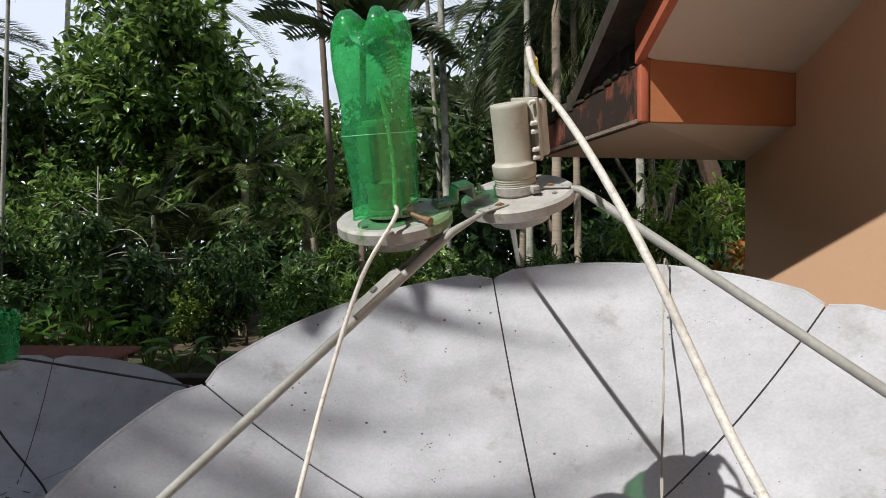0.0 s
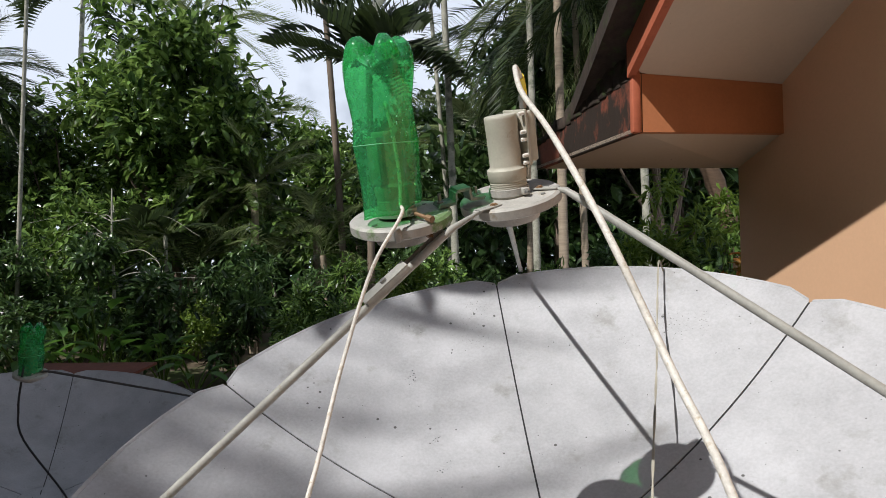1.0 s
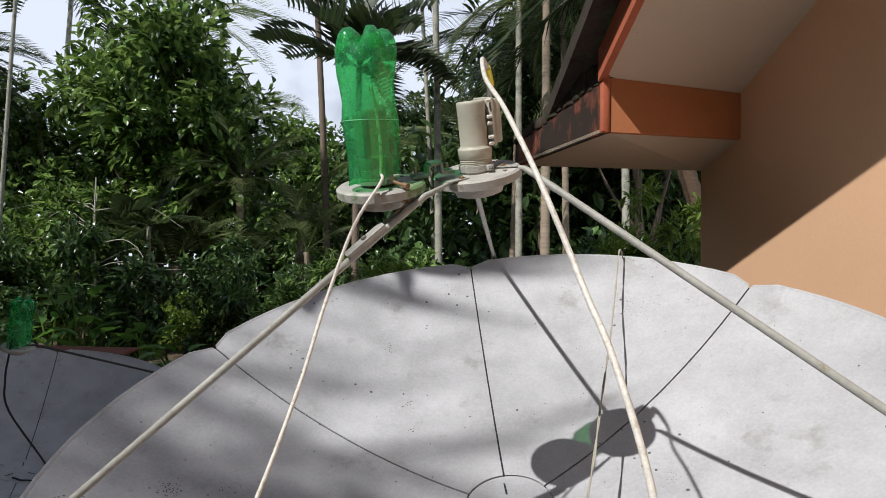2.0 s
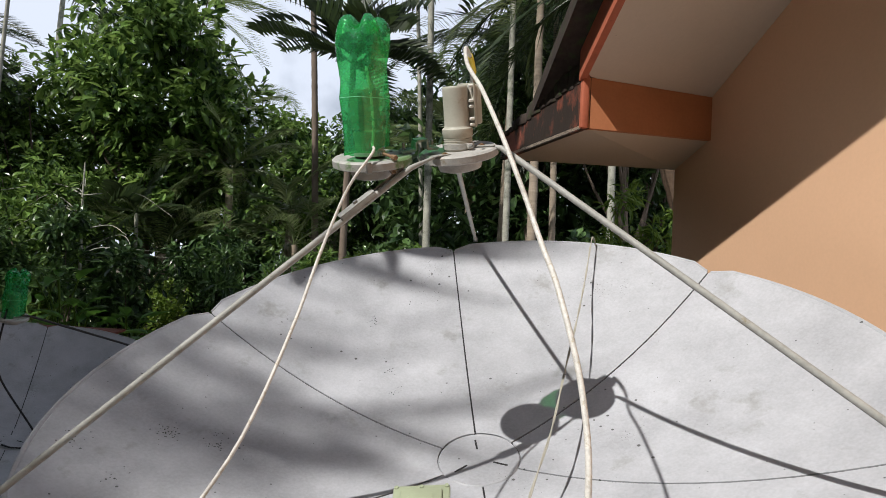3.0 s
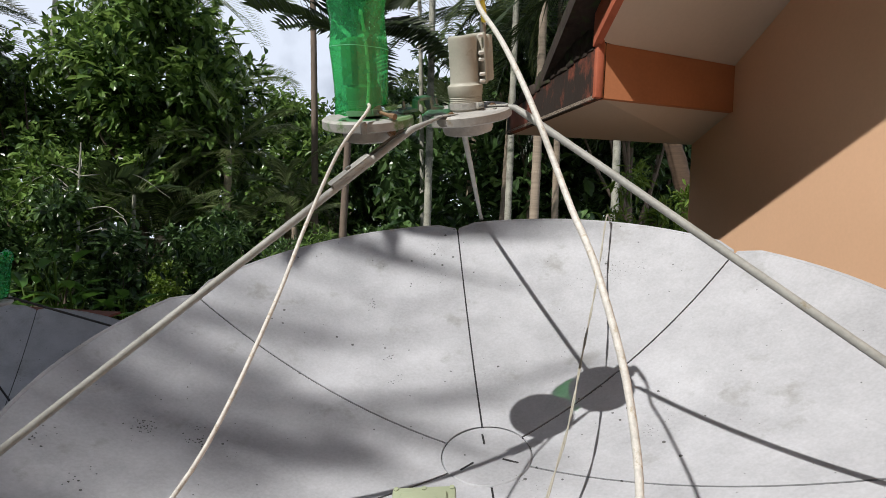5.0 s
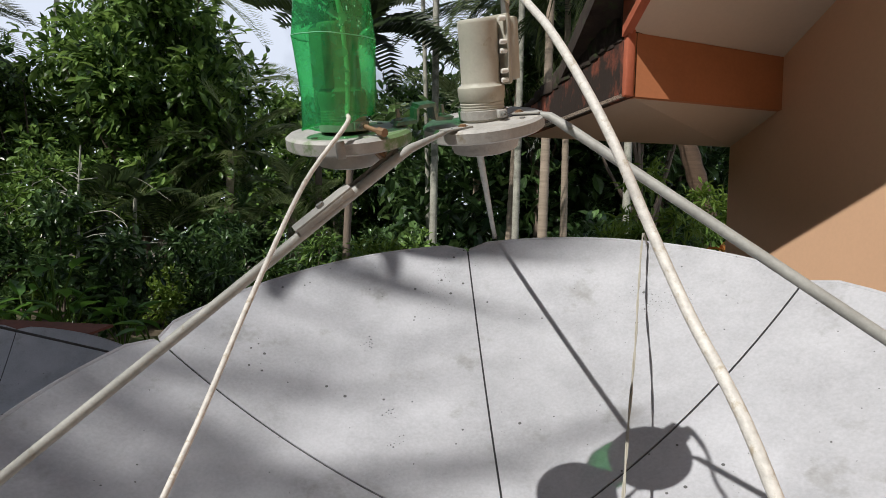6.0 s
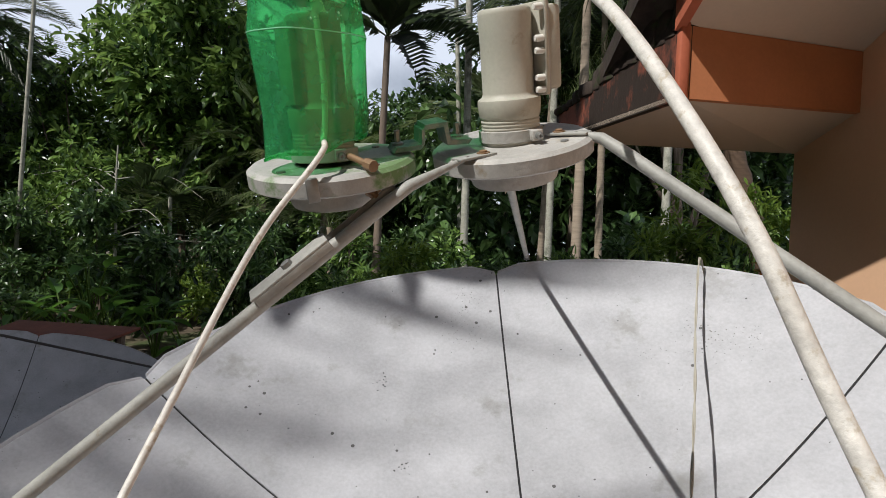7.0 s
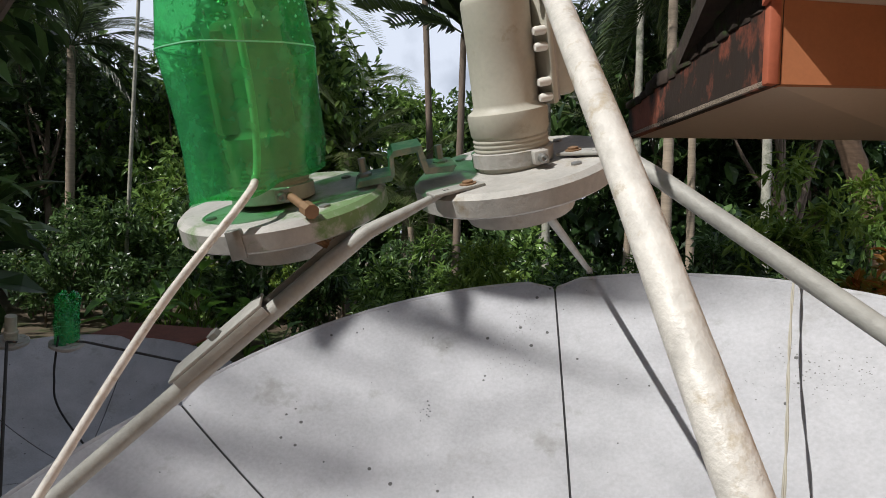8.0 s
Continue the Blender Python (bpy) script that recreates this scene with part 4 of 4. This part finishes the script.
# low plants with large bright leaves
for i, (x, y, h) in enumerate([(-5.2, 8.0, 1.35), (-4.7, 7.6, 1.0), (-5.7, 8.2, 1.0), (-4.3, 8.1, 0.9), (-3.5, 7.4, 0.75), (-6.3, 8.0, 0.9)]):
    rng = np.random.default_rng(300 + i)
    ob = thing("taro_plant", (x, y, 0), "leafy plant with large bright green leaves", "plant", "large-leaved plants")
    for k in range(9):
        w = 2.4 * k + rng.uniform(0, 0.6)
        r = rng.uniform(0.15, 0.45)
        tip = Vector((x + r * math.cos(w), y + r * math.sin(w), h * rng.uniform(0.6, 1.05)))
        part("stem", tube(smooth_path([(x, y, 0), (x + 0.3 * r * math.cos(w), y + 0.3 * r * math.sin(w), tip.z * 0.6), tip], 3), [0.012] * 7, 5), LEAF_LIGHT, ob)
        L, d = rng.uniform(0.28, 0.48), Vector((math.cos(w), math.sin(w), rng.uniform(-0.4, 0.9))).normalized()
        sd = d.cross(Vector((0, 0, 1))).normalized()
        up = sd.cross(d)
        prof = [(0.0, 0.02), (0.12, 0.16), (0.35, 0.22), (0.65, 0.16), (0.88, 0.06), (1.0, 0.003)]
        lv = []
        for a, wd in prof:
            c = tip + d * L * a - up * L * 0.25 * a * a
            lv += [c - sd * L * wd + up * 0.12 * L * wd * 4, c, c + sd * L * wd + up * 0.12 * L * wd * 4]
        part("leaf", (lv, [(3 * j + q, 3 * j + q + 1, 3 * j + q + 4, 3 * j + q + 3) for j in range(5) for q in (0, 1)]), BANANA, ob)

# palms
palm((-9.6, 20.0, 0), (0.1, 0, 10.6), 0.14, COCO, 15, "tall coconut palm behind the broad-leaved tree", 1, BANDED, turn=20)
palm((-8.7, 24.0, 0), (0.1, 0, 8.2), 0.14, COCO, 26, "distant coconut palm against the sky", 2, BANDED, size=0.72, turn=60)
palm((-5.0, 13.6, 0), (0.0, 0, 4.0), 0.10, COCO, 13, "young coconut palm with sunlit drooping fronds", 3, BANDED, size=0.5, rise=(70, -25))
palm((-6.3, 13.2, 0), (0.0, 0, 1.9), 0.10, COCO, 10, "young coconut palm rising from the undergrowth", 27, BANDED, size=0.65, rise=(84, 35))
palm((-3.9, 15.2, 0), (0.0, 0, 3.3), 0.11, COCO, 11, "young coconut palm with hanging green fronds", 24, BANDED, size=0.6, rise=(60, -30))
palm((-3.3, 14.0, 0), (-0.15, 0, 2.3), 0.09, COCO, 7, "young coconut palm in the undergrowth", 4, BANDED, size=0.5, rise=(70, 5))
palm((-3.05, 15.0, 0), (-0.75, 0, 10.5), 0.085, ARECA, 9, "slender dark areca palm", 5, BARK)
palm((-1.75, 11.0, 0), (-0.05, 0, 5.85), 0.07, ARECA, 14, "areca palm with stiff dark fronds", 6, BARK, rise=(80, 12), size=1.0)
palm((-0.2, 14.0, 0), (-0.75, 0, 10.5), 0.055, ARECA, 9, "very thin pale areca palm", 7, PALE)
palm((-0.1, 12.0, 0), (-0.35, 0, 9.5), 0.075, ARECA, 9, "areca palm with a mottled grey trunk", 8, PALE)
palm((1.45, 11.0, 0), (-0.2, 0, 10.0), 0.065, ARECA, 9, "pale slender areca palm", 9, PALE)
palm((1.78, 10.0, 0), (0.05, 0.8, 7.6), 0.085, COCO_DARK, 11, "coconut palm with a banded trunk", 10, BANDED, size=0.8)
palm((2.92, 9.0, 0), (-0.1, 0.3, 9.0), 0.06, ARECA, 9, "pale slender areca palm near the house", 11, PALE)
palm((4.75, 9.0, 0), (-2.0, 0.4, 7.0), 0.14, COCO_DARK, 12, "leaning coconut palm with a rough banded trunk", 12, BROWN_BANDED, ringed=0.12)
palm((4.75, 8.4, 0), (0.1, 0, 9.0), 0.055, ARECA, 8, "white-barked areca palm beside the house", 13, PALE)
palm((0.9, 15.5, 0), (0.0, 0, 5.2), 0.13, COCO, 13, "coconut palm with upright fronds", 14, BANDED, size=0.85, rise=(80, 5))
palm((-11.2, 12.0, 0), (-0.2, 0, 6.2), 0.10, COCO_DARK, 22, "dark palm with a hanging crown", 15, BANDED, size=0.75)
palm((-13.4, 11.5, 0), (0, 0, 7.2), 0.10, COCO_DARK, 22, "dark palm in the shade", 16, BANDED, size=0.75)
palm((-8.0, 10.0, 0), (0.0, 0.1, 9.5), 0.034, ARECA, 8, "thin pale-stemmed areca palm", 17, PALE)
palm((-15.3, 22.0, 0), (0.2, 0, 13.0), 0.10, ARECA, 9, "tall slim palm far behind the trees", 18, PALE, size=1.3)

palm((-6.25, 12.0, 0), (-0.1, 0, 2.7), 0.045, ARECA, 8, "young palm with a yellowish stem", 21, PALE, size=0.7)
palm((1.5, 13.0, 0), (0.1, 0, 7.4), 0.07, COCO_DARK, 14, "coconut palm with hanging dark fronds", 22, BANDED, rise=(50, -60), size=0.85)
palm((2.5, 11.6, 0), (-0.2, 0, 7.8), 0.07, COCO, 14, "coconut palm with hanging yellow-green fronds", 23, BANDED, rise=(20, -65), size=0.8)

# thin bare branches below the tall tree
rng = np.random.default_rng(55)
tw = thing("bare_sapling", (-7.0, 11.2, 0), "leafless sapling with thin pale arching branches", "sapling")
part("stem", tube(smooth_path([(-7.0, 11.2, -0.05), (-6.95, 11.2, 1.4), (-7.02, 11.2, 2.7), (-7.1, 11.3, 3.6)], 4), [0.04 - 0.0022 * i for i in range(13)], 7), PALE, tw)
for i in range(12):
    z0 = rng.uniform(1.5, 3.2)
    L, q = rng.uniform(0.7, 1.9), rng.choice([-1, -1, 1])
    pts = smooth_path([(-7.0, 11.2, z0), (-7.0 + q * L * 0.5, 11.2 + rng.normal(0, 0.3), z0 + rng.uniform(0.1, 0.4)), (-7.0 + q * L, 11.2 + rng.normal(0, 0.5), z0 + rng.uniform(-0.5, 0.2))], 5)
    part("branch", tube(pts, [0.014 - 0.001 * k for k in range(len(pts))], 5), PALE, tw)

# the woods behind
rng = np.random.default_rng(9)
n = 15000
ang = rng.uniform(-1.25, 0.75, n)
dist = rng.uniform(21, 31, n)
hgt = np.interp(ang, [-1.25, -0.75, -0.45, -0.30, -0.2, 0.0, 0.08, 0.75], [8, 7.5, 6.2, 5.2, 6.0, 6.8, 9.0, 10]) * (1 + 0.15 * np.sin(ang * 23))
c = np.stack([dist * np.sin(ang), dist * np.cos(ang), hgt * rng.uniform(0, 1, n)], 1)
d = rng.normal(0, 1, (n, 3)) + np.array([0, -0.6, -0.2])
v, f = leaf_geo(rng, c, d, rng.uniform(0.5, 0.95, n), 0.5)
c2x = np.stack([rng.uniform(-1.5, 9.5, 7000), rng.uniform(13.5, 19, 7000), rng.uniform(0, 5.5, 7000)], 1)
v2, f2 = leaf_geo(rng, c2x, rng.normal(0, 1, (7000, 3)) + np.array([0, -0.6, -0.2]), rng.uniform(0.3, 0.6, 7000), 0.45)
v, f = np.concatenate([v, v2]), np.concatenate([f, f2 + len(v)])
# unseen, they go on round the garden's side and back to cut sky light
nb = 15000
ang = rng.uniform(-3.9, -1.25, nb)
dist = rng.uniform(20, 29, nb)
c = np.stack([dist * np.sin(ang), dist * np.cos(ang), 12.0 * (1 + 0.18 * np.sin(ang * 17)) * rng.uniform(0, 1, nb)], 1)
v3, f3 = leaf_geo(rng, c, rng.normal(0, 1, (nb, 3)) + np.array([0, 0, -0.2]), rng.uniform(0.7, 1.2, nb), 0.5)
v, f = np.concatenate([v, v3]), np.concatenate([f, f3 + len(v)])
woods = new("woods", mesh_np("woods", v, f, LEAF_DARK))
tagged(woods, "dark dense woods closing the garden round about", "woods", kind="stuff")

# palms that stand towards the sun and shade the dishes in streaks
palm((-7.10, -2.40, 0), (0.3, 0.3, 6.8), 0.13, SPARSE, 9, "coconut palm that throws streaks of shade", 19, BANDED, size=0.9, turn=-182)
palm((-5.95, -3.65, 0), (0.3, 0.3, 6.9), 0.09, COCO, 22, "young coconut palm that shades the edge of the dish", 25, BANDED, size=0.58)
palm((-7.25, -4.3, 0), (0.25, 0.25, 8.6), 0.09, COCO, 24, "slender coconut palm that shades the dish's edge", 26, BANDED, size=0.42)
broad_tree((-5.1, -0.4, 0), (0, 0, 4.9), (1.75, 1.7, 1.4), 40, 24, 8, 0.30, LEAF, "broad-leaved tree that shades the second dish", 20, 0.12)

# mostly out of view: added to block sky light from side and back
for i, (x, y, z, r) in enumerate([(-5.5, 3.6, 5.2, 1.7), (-11.0, -2.0, 4.2, 2.8), (-8.5, -10.5, 4.2, 2.4), (-1.5, -9.0, 4.2, 2.6), (-4.0, -6.5, 2.0, 1.6), (-8.3, 2.6, 6.3, 3.0), (-13.5, 1.5, 6.0, 3.4), (-12.5, -6.5, 5.6, 3.4), (-7.0, -14.5, 5.4, 3.2), (-2.0, -13.5, 6.2, 3.6), (-3.7, 1.35, 3.7, 1.45), (-4.2, 2.6, 2.2, 1.0), (-13.0, 13.0, 6.2, 2.2)]):
    broad_tree((x, y, 0), (0, 0, z), (r, r, z * 0.62), 26, 18, 8, 0.34, LEAF_DARK, "broad-leaved tree that blocks sky light at the garden's side", 400 + i, 0.13)

# four unseen trees, added so their crowns keep sky light off the dishes
broad_tree((-4.4, 0.9, 0), (1.7, 1.35, 5.5), (1.9, 1.5, 1.25), 44, 24, 8, 0.30, LEAF_DARK, "unseen leaning tree added over the second dish to dim it", 450, 0.11)

broad_tree((-0.3, -5.2, 0), (0.9, 0.9, 6.0), (2.1, 1.7, 1.3), 40, 24, 8, 0.32, LEAF_DARK, "unseen broad tree added behind the camera to cut sky light", 452, 0.12)

broad_tree((-4.7, 2.9, 0), (2.5, 0.9, 6.6), (2.3, 1.9, 0.9), 60, 26, 8, 0.32, LEAF_DARK, "unseen leaning tree with a wide flat crown, added to cut sky light", 453, 0.11)

broad_tree((-4.3, 0.1, 0), (1.65, 0.85, 4.7), (1.0, 0.95, 0.9), 50, 26, 8, 0.26, LEAF_DARK, "unseen small leaning tree with a dense crown, added to dim the second dish", 454, 0.08)

# low shed roof edge behind the second dish
RUSTY = material("rusty_sheet", (0.16, 0.05, 0.03), 0.8, 0, 0.3, 6, 40, 0.3)
shed = thing("shed", (-3.2, 4.9, 0), "low shed with a rusty red sheet roof", "shed")
part("roof_sheet", slab([(-3.75, 4.5, 0.98), (-2.80, 4.6, 0.98), (-2.72, 5.0, 1.05), (-3.75, 4.95, 1.05)], (0, 0, 0.02)), RUSTY, shed, "rusty red roof sheet", smooth=False)
for p in [(-3.65, 4.6), (-2.9, 4.7), (-2.85, 4.93), (-3.65, 4.9)]:
    part("post", tube([(p[0], p[1], -0.05), (p[0], p[1], 1.0)], 0.04, 8), BARK, shed)
low = thing("low_wall", (-2.0, 5.2, 0), "low dark mossy garden wall", "wall")
part("wall_body", block(WORLD, -2.7, 0.9, 5.1, 5.3, -0.05, 0.78, 0.02), MOSS, low)
